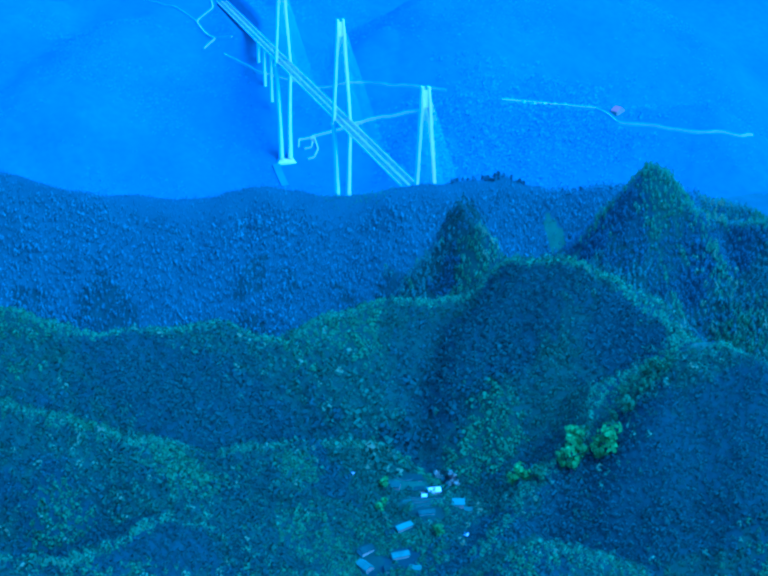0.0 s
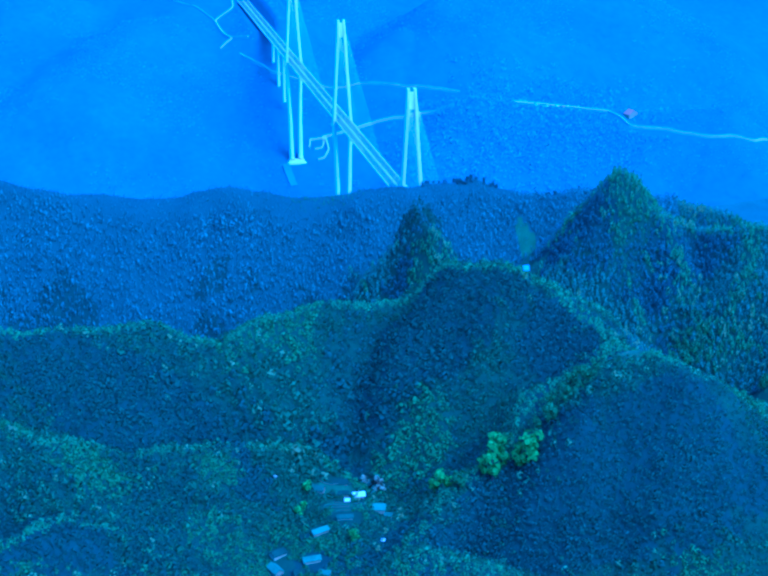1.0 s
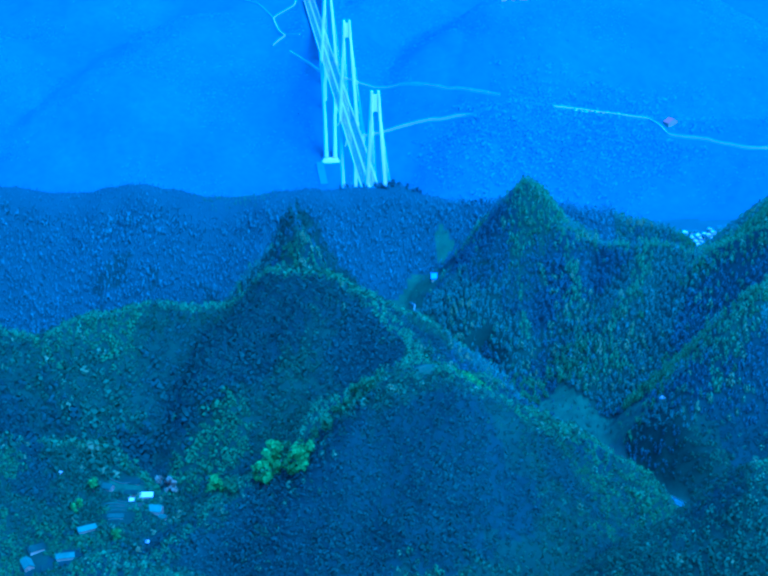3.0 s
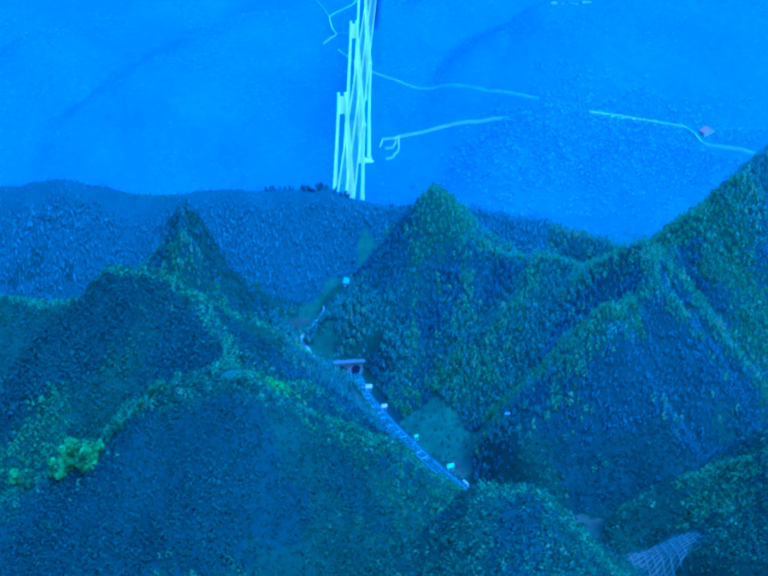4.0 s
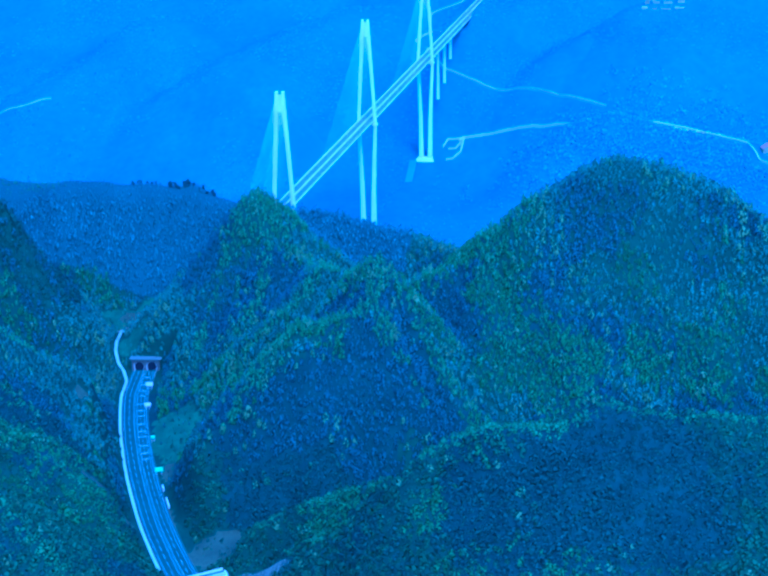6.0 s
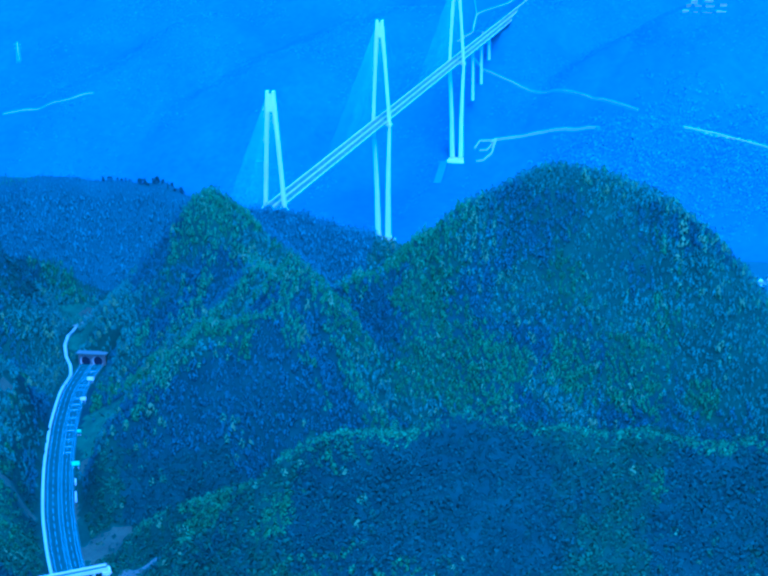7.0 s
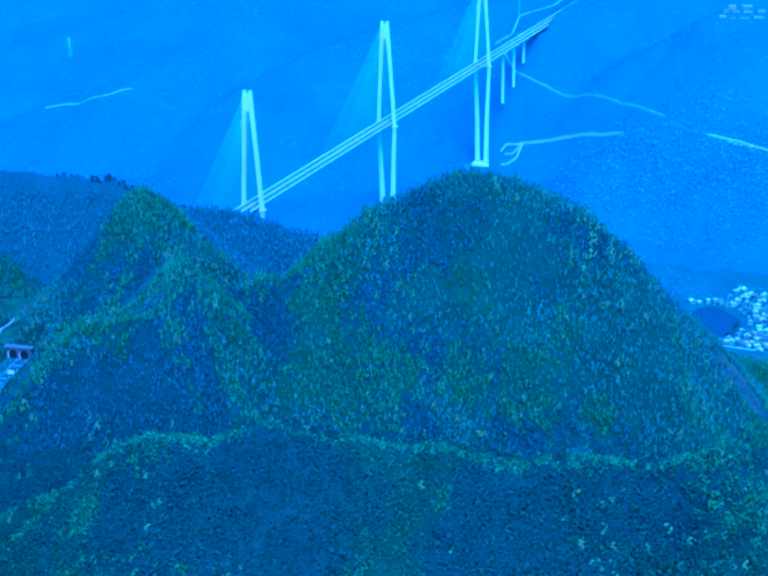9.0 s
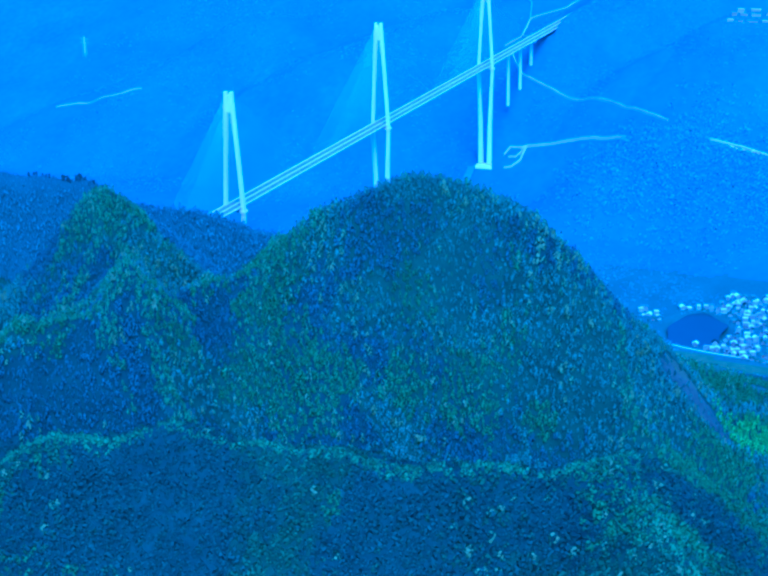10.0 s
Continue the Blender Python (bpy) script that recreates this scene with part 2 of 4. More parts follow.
# ---- the lie of the land: ridges as crest lines (x, y, z), with the fall of their sides and the roundness of their tops ----
RIDGES = [
    # the long wooded ridge before the gorge
    ([(-100.0, 95.0, 28.4), (-98.0, 64.0, 21.9), (-97.6, 55.0, 18.6), (-96.9, 45.0, 16.8), (-97.5, 33.0, 17.1), (-96.8, 26.1, 15.4), (-96.1, 16.0, 15.5), (-94.2, 8.0, 14.8), (-92.4, 1.2, 14.9), (-92.2, -3.9, 12.8)], 1.22, 1.2),
    ([(-91.9, -3.9, 12.2), (-92.2, -7.9, 11.9), (-92.9, -13.0, 12.6), (-92.0, -18.0, 11.8), (-91.0, -25.0, 10.0), (-90.5, -32.0, 7.2), (-91.5, -37.0, 6.0)], 1.02, 1.0),
    # the pointed hill
    ([(-109.1, -13.2, 19.5), (-106.8, -14.1, 18.8)], 1.31, 0.9),
    ([(-108.0, -15.0, 17.0), (-112.0, -19.5, 13.4), (-116.0, -21.5, 13.0), (-120.9, -24.5, 15.2), (-124.0, -29.3, 14.6), (-129.9, -31.6, 17.2)], 0.98, 0.8),
    ([(-121.0, -25.0, 14.6), (-126.1, -22.5, 11.7), (-131.0, -18.0, 6.2)], 0.83, 1.0),
    ([(-108.5, -12.5, 17.5), (-112.7, -10.7, 13.7), (-117.5, -10.6, 9.5), (-123.3, -9.9, 5.9)], 1.00, 0.8),
    ([(-108.7, -14.3, 18.8), (-113.6, -16.0, 14.9), (-121.0, -16.3, 10.6), (-128.0, -15.5, 5.9)], 1.02, 0.8),
    # the dark pinnacle
    ([(-119.5, 15.9, 20.0), (-119.0, 14.2, 20.2), (-119.0, 13.6, 19.4)], 2.00, 0.6),
    ([(-119.5, 15.4, 20.0), (-124.6, 14.2, 18.6), (-129.0, 14.2, 13.0)], 1.78, 0.5),
    ([(-119.0, 13.6, 18.0), (-120.0, 10.0, 13.5), (-121.0, 6.0, 8.5)], 1.32, 0.5),
    ([(-119.6, 16.0, 19.6), (-120.4, 19.2, 14.6), (-122.5, 24.0, 9.0)], 1.30, 0.5),
    # the rounded hill and its ridge round the hamlet
    ([(-153.0, 75.0, 27.0), (-152.0, 65.0, 25.0), (-152.0, 58.0, 22.0), (-148.7, 50.6, 20.1), (-146.4, 46.8, 19.1), (-145.1, 40.9, 16.9), (-142.2, 36.1, 18.1), (-141.5, 29.0, 18.5), (-142.1, 25.2, 17.9), (-143.0, 21.0, 19.8), (-143.9, 18.0, 22.3), (-146.8, 14.5, 22.5), (-149.4, 9.9, 20.7), (-153.0, 7.5, 18.7), (-159.0, 5.6, 17.6)], 1.08, 1.2),
    ([(-148.0, 10.0, 20.0), (-147.4, 5.6, 17.9), (-146.0, 2.0, 14.5), (-142.0, -1.0, 11.0)], 0.98, 0.8),
    ([(-158.0, 7.0, 17.2), (-158.4, 14.0, 15.0), (-163.3, 19.0, 12.2), (-166.7, 25.7, 8.6), (-170.0, 30.0, 7.0)], 0.90, 0.8),
    # the dome with the mown saddle
    ([(-163.8, 8.6, 19.4), (-166.4, 4.9, 19.0), (-165.9, 2.3, 17.8)], 1.02, 1.4),
    ([(-157.0, 7.0, 17.6), (-161.1, 4.5, 18.0), (-162.3, 0.0, 15.9), (-161.0, -4.1, 13.45), (-160.0, -7.0, 11.45), (-161.5, -12.0, 8.4)], 0.95, 0.7),
    ([(-160.0, 3.5, 17.2), (-156.2, 0.7, 14.9), (-152.6, -4.3, 10.1)], 0.90, 0.8),
    # the knob beside the road
    ([(-186.2, -15.6, 20.3), (-186.0, -18.2, 19.8)], 0.98, 1.2),
    ([(-186.0, -18.4, 19.7), (-187.0, -23.0, 15.9), (-188.0, -28.0, 11.5)], 0.95, 1.0),
    # the pair of steep hills
    ([(-127.0, -26.2, 11.8), (-129.9, -29.7, 17.6), (-133.6, -34.0, 20.7), (-134.8, -37.2, 18.7), (-138.0, -39.1, 16.2), (-141.0, -42.7, 12.1), (-140.0, -47.0, 7.0)], 1.52, 0.7),
    ([(-133.6, -34.7, 20.9), (-138.0, -34.8, 18.4), (-141.6, -36.4, 17.0), (-144.8, -40.4, 10.8)], 1.31, 0.6),
    ([(-138.0, -34.7, 18.1), (-141.1, -32.8, 17.1), (-143.5, -30.8, 17.8), (-145.3, -28.6, 18.2), (-146.6, -26.3, 15.8), (-148.6, -24.9, 11.8), (-150.4, -23.6, 5.8)], 1.30, 0.6),
    ([(-146.1, -29.7, 18.7), (-150.6, -33.0, 11.5), (-154.5, -36.0, 6.0)], 1.24, 0.6),
    # the great round hill
    ([(-124.0, -36.0, 15.5), (-121.0, -39.5, 16.1), (-118.3, -43.0, 19.2), (-116.7, -47.5, 23.3), (-112.0, -52.5, 25.2), (-109.8, -56.4, 25.4), (-107.9, -61.1, 24.1), (-107.4, -67.0, 21.6), (-108.2, -71.0, 19.4), (-109.0, -75.0, 16.5), (-110.8, -78.6, 11.8), (-110.0, -84.0, 5.6)], 1.26, 1.8),
    ([(-112.0, -51.0, 23.0), (-118.8, -50.0, 17.7), (-127.1, -51.0, 11.5)], 0.96, 1.5),
    ([(-118.0, -43.9, 19.1), (-125.2, -43.1, 15.6), (-131.5, -47.0, 9.5)], 0.85, 1.2),
    ([(-110.0, -78.4, 11.6), (-118.0, -80.8, 6.9), (-120.0, -86.0, 2.9)], 1.09, 1.2),
    # the near ridge
    ([(-160.9, -28.4, 5.3), (-161.5, -37.1, 10.1), (-165.4, -43.2, 14.9), (-168.3, -46.4, 18.4), (-168.9, -50.5, 20.9), (-168.9, -55.5, 21.5)], 1.30, 0.6),
    ([(-168.3, -55.7, 20.5), (-167.3, -59.5, 22.9), (-167.1, -65.4, 22.3), (-166.7, -72.5, 22.4), (-166.8, -78.2, 22.3), (-164.5, -82.8, 22.0), (-163.7, -87.9, 22.0), (-163.8, -93.0, 24.4)], 0.69, 0.6),
    ([(-163.9, -93.2, 24.1), (-170.0, -98.0, 23.8), (-178.0, -104.0, 22.0)], 0.89, 0.6),
    # the slope above the hamlet
    ([(-184.0, 74.0, 21.0), (-180.0, 62.0, 17.2), (-174.6, 56.0, 16.0), (-169.7, 49.0, 11.4)], 0.77, 1.2),
    ([(-160.0, 66.0, 20.0), (-164.0, 57.5, 17.1), (-160.9, 49.6, 13.4), (-156.5, 40.7, 11.4), (-154.0, 34.0, 9.0)], 0.66, 1.0),
    # the knob above the hamlet
    ([(-188.0, 31.5, 17.3), (-189.0, 28.0, 16.4)], 0.90, 1.2),
]
FAR_RIDGES = [
    ([(52.0, -41.0, -10.8), (46.5, -31.5, -17.0), (41.0, -23.5, -22.4), (36.0, -19.0, -26.5)], 0.80, 0.6),
    ([(57.0, -30.0, -15.2), (52.6, -35.8, -11.9), (52.9, -42.4, -10.8), (52.2, -48.0, -11.5), (50.5, -57.8, -12.1), (44.4, -71.3, -13.0), (37.1, -94.7, -11.9)], 0.66, 1.5),
    ([(112.2, -12.4, 2.2), (124.0, -20.0, 6.0), (150.0, -40.0, 4.0)], 0.66, 3.0),
    ([(95.0, -3.6, 0.0), (98.0, -3.3, 1.8), (110.0, -3.4, 2.1), (140.0, -3.8, 2.8)], 0.55, 0.6),
    ([(86.3, -33.4, 1.3), (93.1, -46.5, 8.4), (96.1, -59.9, 9.4), (104.0, -90.0, 10.0)], 0.62, 2.0),
    ([(70.0, 60.0, -12.0), (82.0, 45.0, -5.0), (110.0, 30.0, 2.0)], 0.50, 3.0),
    ([(62.0, 110.0, -16.0), (70.0, 95.0, -11.0), (100.0, 80.0, -2.0)], 0.50, 3.0),
    ([(150.0, 60.0, 8.0), (170.0, 30.0, 10.0), (180.0, -30.0, 10.0)], 0.42, 4.0),
]


def smooth_max(a, b, k):
    h = np.clip(0.5 + 0.5 * (a - b) / k, 0, 1)
    return b * (1 - h) + a * h + k * h * (1 - h)


def ridge_height(x, y, crest, fall, top):
    best = np.full(x.shape, -1e3)
    for (ax, ay, az), (bx, by, bz) in zip(crest, crest[1:]):
        dx, dy = bx - ax, by - ay
        s = np.clip(((x - ax) * dx + (y - ay) * dy) / (dx * dx + dy * dy), 0, 1)
        d = np.hypot(x - ax - s * dx, y - ay - s * dy)
        best = np.maximum(best, az - 0.35 + s * (bz - az) - (np.sqrt((fall * d) ** 2 + top ** 2) - top))
    return best


def lerp(x, xs, ys):
    return np.interp(x, xs, ys)


def crest_distance(x, y, crest):
    best = np.full(x.shape, 99.0)
    for (ax, ay, _), (bx, by, _) in zip(crest, crest[1:]):
        dx, dy = bx - ax, by - ay
        s = np.clip(((x - ax) * dx + (y - ay) * dy) / (dx * dx + dy * dy), 0, 1)
        best = np.minimum(best, np.hypot(x - ax - s * dx, y - ay - s * dy))
    return best


def base_height(x, y):
    near = lerp(x, [-400, -190, -150, -100, -88, -35, 15, 42, 52, 60, 68, 76, 84, 100, 116, 135, 200, 320, 900], [8, 5, 1.2, 2.5, 0, -25, -27, -26.5, -24.6, -20.5, -16, -12, -9, -5, -1.5, 0.5, 5, 28, 120])
    near = near + 4.8 * np.exp(-((x + 162) ** 2 + (y - 34) ** 2) / 190)
    far = np.clip((x - 20) / 60, 0, 1)
    near = near - far * np.clip((np.abs(y) - 15) / 60, 0, 1.2) * 7.0 * np.clip((150 - x) / 60, 0, 1)
    right = np.clip((-y - 72) / 22, 0, 1) * np.clip((x + 150) / 30, 0, 1) * np.clip((-60 - x) / 40, 0, 1)
    return near - right * 5


def road_centre(s):
    """The motorway's centre line: s from 0 at the tunnel to 1 behind the gantry."""
    return (lerp(s, [0, .15, .3, .45, .6, .75, .9, 1.1], [-121.5, -128.5, -137, -146, -154.6, -161.5, -168.5, -178]),
            lerp(s, [0, .15, .3, .45, .6, .75, .9, 1.1], [-3.1, -4.6, -8.0, -12.3, -17.0, -21.4, -26.5, -34.0]))


ROAD_S = np.linspace(0, 1.1, 80)
ROAD_X, ROAD_Y = road_centre(ROAD_S)
for _ in range(12):
    ROAD_X[1:-1] = (ROAD_X[:-2] + 2 * ROAD_X[1:-1] + ROAD_X[2:]) / 4
    ROAD_Y[1:-1] = (ROAD_Y[:-2] + 2 * ROAD_Y[1:-1] + ROAD_Y[2:]) / 4
ROAD_Z = 1.0


def road_distance(x, y):
    d = np.full(x.shape, 1e3)
    for a, b in zip(ROAD_X[::3], ROAD_Y[::3]):
        d = np.minimum(d, np.hypot(x - a, y - b))
    return d


def height(x, y):
    x, y = np.asarray(x, float), np.asarray(y, float)
    wx, wy = x + 1.6 * fbm(x / 9, y / 9), y + 1.6 * fbm(x / 9 + 50, y / 9 + 9)
    z = base_height(x, y)
    for crest, fall, top in RIDGES:
        z = smooth_max(ridge_height(wx, wy, crest, fall, top), z, 1.0)
    for crest, fall, top in FAR_RIDGES:
        z = smooth_max(ridge_height(wx, wy, crest, fall, top), z, 2.0)
    hilly = np.clip((z - 1.5) / 4, 0.05, 1) * np.clip((10 - x) / 40, 0, 1)
    z = z + hilly * (0.5 * fbm(x / 4, y / 4, 3) + 1.5 * (0.22 - np.abs(fbm(x / 10 + 70, y / 10 + 5, 3)))) + np.clip((x - 20) / 100, 0, 1) * 5 * fbm(x / 40, y / 40)
    basin = np.clip((1.15 - np.hypot((x + 15.6) / 7.6, (y + 65.0) / 5.2)) / 0.3, 0, 1)
    z = z * (1 - basin) + np.minimum(z, -27.2) * basin
    cutting = np.clip((2.9 - np.abs(y)) / 1.2, 0, 1) * np.clip((x - 58) / 4, 0, 1) * np.clip((142 - x) / 3, 0, 1)
    z = z * (1 - cutting) + np.minimum(z, -0.9) * cutting
    d = road_distance(x, y)
    k = np.clip((d - 2.0) / 2.2, 0, 1)
    k = np.where(x > -121.0, np.maximum(k, np.clip((x + 121.0) / 0.6, 0, 1)), k)
    return z * k + (ROAD_Z - 0.12) * (1 - k)


# ---- ground: one sheet to the horizon ----
def stepped(stops):
    out = []
    for a, b, step in stops:
        out.extend(np.arange(a, b, step))
    return np.array(out + [stops[-1][1]])


GX = stepped([(-420, -215, 12), (-215, -80, 0.55), (-80, 10, 1.5), (10, 150, 1.6), (150, 330, 6), (330, 1500, 60)])
GY = stepped([(-900, -300, 50), (-300, -120, 8), (-120, 95, 0.6), (95, 200, 4), (200, 900, 50)])
gx, gy = np.meshgrid(GX, GY, indexing="ij")
gz = height(gx, gy)
nx, ny = gx.shape
verts = np.stack([gx, gy, gz], -1).reshape(-1, 3)
idx = np.arange(nx * ny).reshape(nx, ny)
quads = np.stack([idx[:-1, :-1], idx[1:, :-1], idx[1:, 1:], idx[:-1, 1:]], -1).reshape(-1, 4)


def big_mesh(name, verts, quads, mats, index=None, smooth=True, normals=None):
    me = bpy.data.meshes.new(name)
    me.vertices.add(len(verts))
    me.vertices.foreach_set("co", np.ascontiguousarray(verts, np.float32).ravel())
    me.loops.add(quads.size)
    me.loops.foreach_set("vertex_index", np.ascontiguousarray(quads, np.int32).ravel())
    me.polygons.add(len(quads))
    me.polygons.foreach_set("loop_start", np.arange(0, quads.size, 4, dtype=np.int32))
    for m in mats:
        me.materials.append(m)
    if index is not None:
        me.polygons.foreach_set("material_index", np.ascontiguousarray(index, np.int32))
    me.polygons.foreach_set("use_smooth", np.full(len(quads), smooth))
    me.update(calc_edges=True)
    me.validate()
    if normals is not None:
        me.attributes.new("custom_normal", "FLOAT_VECTOR", "POINT").data.foreach_set("vector", np.ascontiguousarray(normals, np.float32).ravel())
        me.update()
    return new(name, me)


def inside(x, y, cx, cy, rx, ry, turn=0.0):
    """How far within an uneven patch: above 0 inside."""
    c, s = math.cos(radians(turn)), math.sin(radians(turn))
    u, v = ((x - cx) * c + (y - cy) * s) / rx, (-(x - cx) * s + (y - cy) * c) / ry
    return 1 - np.hypot(u, v) + 0.45 * fbm(x / 2.5, y / 2.5, 3)


# fresh green stands of wood
FRESH = [(-166, -1.2, 2), (-134, -44.5, 2.5), (-124.7, -60, 5), (-170, -75, 2.5), (-143.7, -45.5, 3), (-121, -73, 3), (-165, -36.5, 6), (-173, -47, 3.5), (-169, -98, 6), (-176, -92, 4), (-112, -90, 7), (-101, -92, 7), (-161, 12, 6), (-157.5, 2.5, 4), (-160, -3, 4), (-146, 12, 4), (-92, -86, 9), (-88, -79, 6), (-165, 53, 6), (-170, 63, 5), (-160, 42, 5), (-122, -66, 7), (-118, -58, 5), (-150, -99, 14), (-120, -90, 12), (-161, -36, 5), (-164, -41, 4), (-176, 42, 6), (-182, 60, 8)]
# slopes lightened with paler leaves, sunlight put into the colour
SUNLIT_TINT = [(-128, -15, 6), (-119, -14, 5), (-133, -18, 4), (-113, -12, 3), (-155, 0, 6), (-158, -6, 5), (-148, 8, 4), (-112, -20, 5), (-121, -23, 4), (-120, -42, 4), (-165, -38, 5), (-107, -17, 4), (-160, 10, 5), (-172, 52, 7), (-133, -46, 4), (-148, -26, 3)]
BRIGHT = [(-97, -83, 1.8), (-103, -91, 3.5), (-126, -94, 4.0), (-159, 1.5, 1.6)]
# dark hill faces: their shade is put into the leaf colour
DARK_FACES = [(-172, 7, 6, 9, 0), (-149, 20, 4, 8, 0), (-155, 52, 5, 9, 0), (-176, 58, 5, 6, 0)]
# hollows and flanks where bluish shade and haze are put into the leaf colour
SHADE_TINT = [(-118, -12, 5), (-149.5, 20, 6), (-152, 26, 5), (-145.6, 28, 5), (-171, 11, 6), (-172, 17, 4), (-153, 58, 4), (-161, 40, 3), (-173, 2.4, 5.5), (-168, -4.4, 3), (-152.6, 13, 3), (-151, -21, 4), (-150, -31.4, 4.5), (-121.2, -21.8, 3), (-144, -36.5, 4), (-144.5, -40, 3.5), (-113.5, -56, 5), (-111.7, -64, 4), (-115, -52, 4), (-171, -57, 4), (-130, -43, 4), (-169, -78, 4), (-172, -66, 5), (-119, 13, 8), (-114, -8.5, 4), (-110, -10, 3), (-130, 5, 5), (-186, -13, 2.5)]
VALLEY_LANE = [(-113.2, 2.7), (-114.2, 2.9), (-116.8, 2.2), (-120.3, 1.0), (-121.6, 0.2), (-122.9, -1.0), (-124.8, -2.1), (-127.5, -2.75)]
PYLON = (92.2, 132.2)
# clear ground round the farmhouses
YARDS = [(-158.6, 33.7, 0.8), (-158, 31.8, 1.3), (-159.4, 30.4, 1.0), (-163.2, 29.2, 0.9), (-165.8, 35.0, 1.0), (-164.4, 32.4, 1.4), (-161.8, 32.2, 1.5), (-168.4, 38.8, 0.9), (-170.4, 38.6, 1.3), (-170, 36.2, 1.2)]
# open patches: mown saddle, fields, building pit, hamlet plots
OPEN_GRASS = [(-162.4, 31.6, 0.8, 1.3, 0), (-109.2, 6.6, 1.5, 2.2, 0), (-112.6, 4.4, 1.3, 1.5, 0), (-159.3, 5.0, 1.3, 2.4, 20)]
OPEN_FIELD = [(-161.6, 32.0, 1.3, 2.0, 0), (-158.4, 32.0, 1.0, 1.6, 0), (-110, 4.5, 3.0, 4.5, 0), (-106.5, 0.0, 3.0, 4.0, 0), (-139.6, -14.0, 7.4, 3.0, 32), (-103.0, -2.0, 2.2, 2.2, 0), (-99.0, -4.5, 2.6, 1.2, 0), (-117.6, 0.0, 3.4, 1.6, 0)]
OPEN_SOIL = [(-109.0, 3.0, 2.0, 1.6, 0), (-145.2, -14.9, 2.2, 1.1, 25), (-105.0, -83.4, 0.9, 2.2, 0), (-88, -88.5, 1.6, 1.6, 0), (-159.8, -25.0, 2.2, 3.4, 20), (-167.6, -31.4, 2.4, 3.2, -20), (-142.5, -4.9, 1.2, 0.8, 0), (-157.3, -13.6, 1.0, 2.2, 20), (-152.6, -17.2, 3.2, 0.5, 34)]


# bare scree on the shoulder of the great hill
OPEN_SCREE = [(-107.2, -85.6, 2.2, 4.2, 12)]


def patch(x, y, patches):
    best = np.full(x.shape, -9.0)
    for p in patches:
        best = np.maximum(best, inside(x, y, *p))
    return best


fc = verts[quads].mean(1)
kind = np.zeros(len(quads), np.int32)
kind[patch(fc[:, 0], fc[:, 1], OPEN_GRASS) > 0] = 1
kind[patch(fc[:, 0], fc[:, 1], OPEN_FIELD) > 0] = 2
kind[patch(fc[:, 0], fc[:, 1], OPEN_SOIL) > 0] = 3
kind[patch(fc[:, 0], fc[:, 1], OPEN_SCREE) > 0] = 8
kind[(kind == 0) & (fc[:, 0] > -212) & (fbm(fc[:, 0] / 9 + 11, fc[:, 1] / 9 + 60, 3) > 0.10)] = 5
for p in DARK_FACES:
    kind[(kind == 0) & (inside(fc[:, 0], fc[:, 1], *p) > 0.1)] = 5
kind[(kind == 5) & (fc[:, 0] > -104)] = 0
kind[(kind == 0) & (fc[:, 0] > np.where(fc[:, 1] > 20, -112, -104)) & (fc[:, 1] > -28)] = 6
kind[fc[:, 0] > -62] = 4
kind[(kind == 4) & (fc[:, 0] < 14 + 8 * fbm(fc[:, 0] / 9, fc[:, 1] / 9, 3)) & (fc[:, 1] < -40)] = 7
kind[(kind == 7) & (fc[:, 0] < -27.5 + 3 * fbm(fc[:, 0] / 4, fc[:, 1] / 4, 3))] = 1
kind[inside(fc[:, 0], fc[:, 1], -35.0, -77.6, 1.8, 2.6) > 0] = 3
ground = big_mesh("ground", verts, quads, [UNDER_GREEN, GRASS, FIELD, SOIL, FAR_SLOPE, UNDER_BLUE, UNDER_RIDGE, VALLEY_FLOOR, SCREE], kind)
tagged(ground, "steep green karst hills falling to a hazy gorge", "ground", kind="structure")

# mountain roads on the far side: line and width
FAR_TRACKS = [
    ([(59.5, -7.0), (60.8, -7.6), (60.8, -11.9), (60.5, -17.7), (59.1, -24.8), (57.2, -30.9), (53.4, -36.4)], 0.6),
    ([(60.6, -7.8), (56.5, -7.8), (54.3, -6.4), (53.9, -4.7)], 0.4),
    ([(57.6, -3.5), (60.1, -4.2), (60.4, -7.1)], 0.4),
    ([(57.2, -4.6), (57.4, -6.4), (59.0, -7.2)], 0.35),
    ([(52.6, -50.4), (52.0, -57.0), (48.3, -63.5), (44.4, -70.4)], 0.85),
    ([(44.4, -70.4), (41.0, -71.9), (37.9, -73.1), (34.0, -81.5), (30.2, -89.3), (27.6, -98.7), (30.2, -103.1)], 0.4),
    ([(92.0, 7.2), (86.6, 4.4), (81.6, 0.8), (79.6, -6.1), (77.6, -11.6), (75.0, -16.9), (68.6, -26.0), (64.8, -32.3), (60.2, -39.6)], 0.36),
    ([(96.2, 4.4), (101.2, 8.0), (103.4, 8.6)], 0.5),
    ([(97.8, 11.4), (100.0, 7.9), (106.6, 9.3), (114.0, 10.4), (119.2, 7.5), (125.7, 4.2), (134.0, 3.4)], 0.45),
    ([(114.6, 10.6), (125.4, 14.0), (140.0, 22.0)], 0.2),
    ([(55.4, 115.9), (57.7, 104.6), (60.3, 93.0)], 0.25),
]

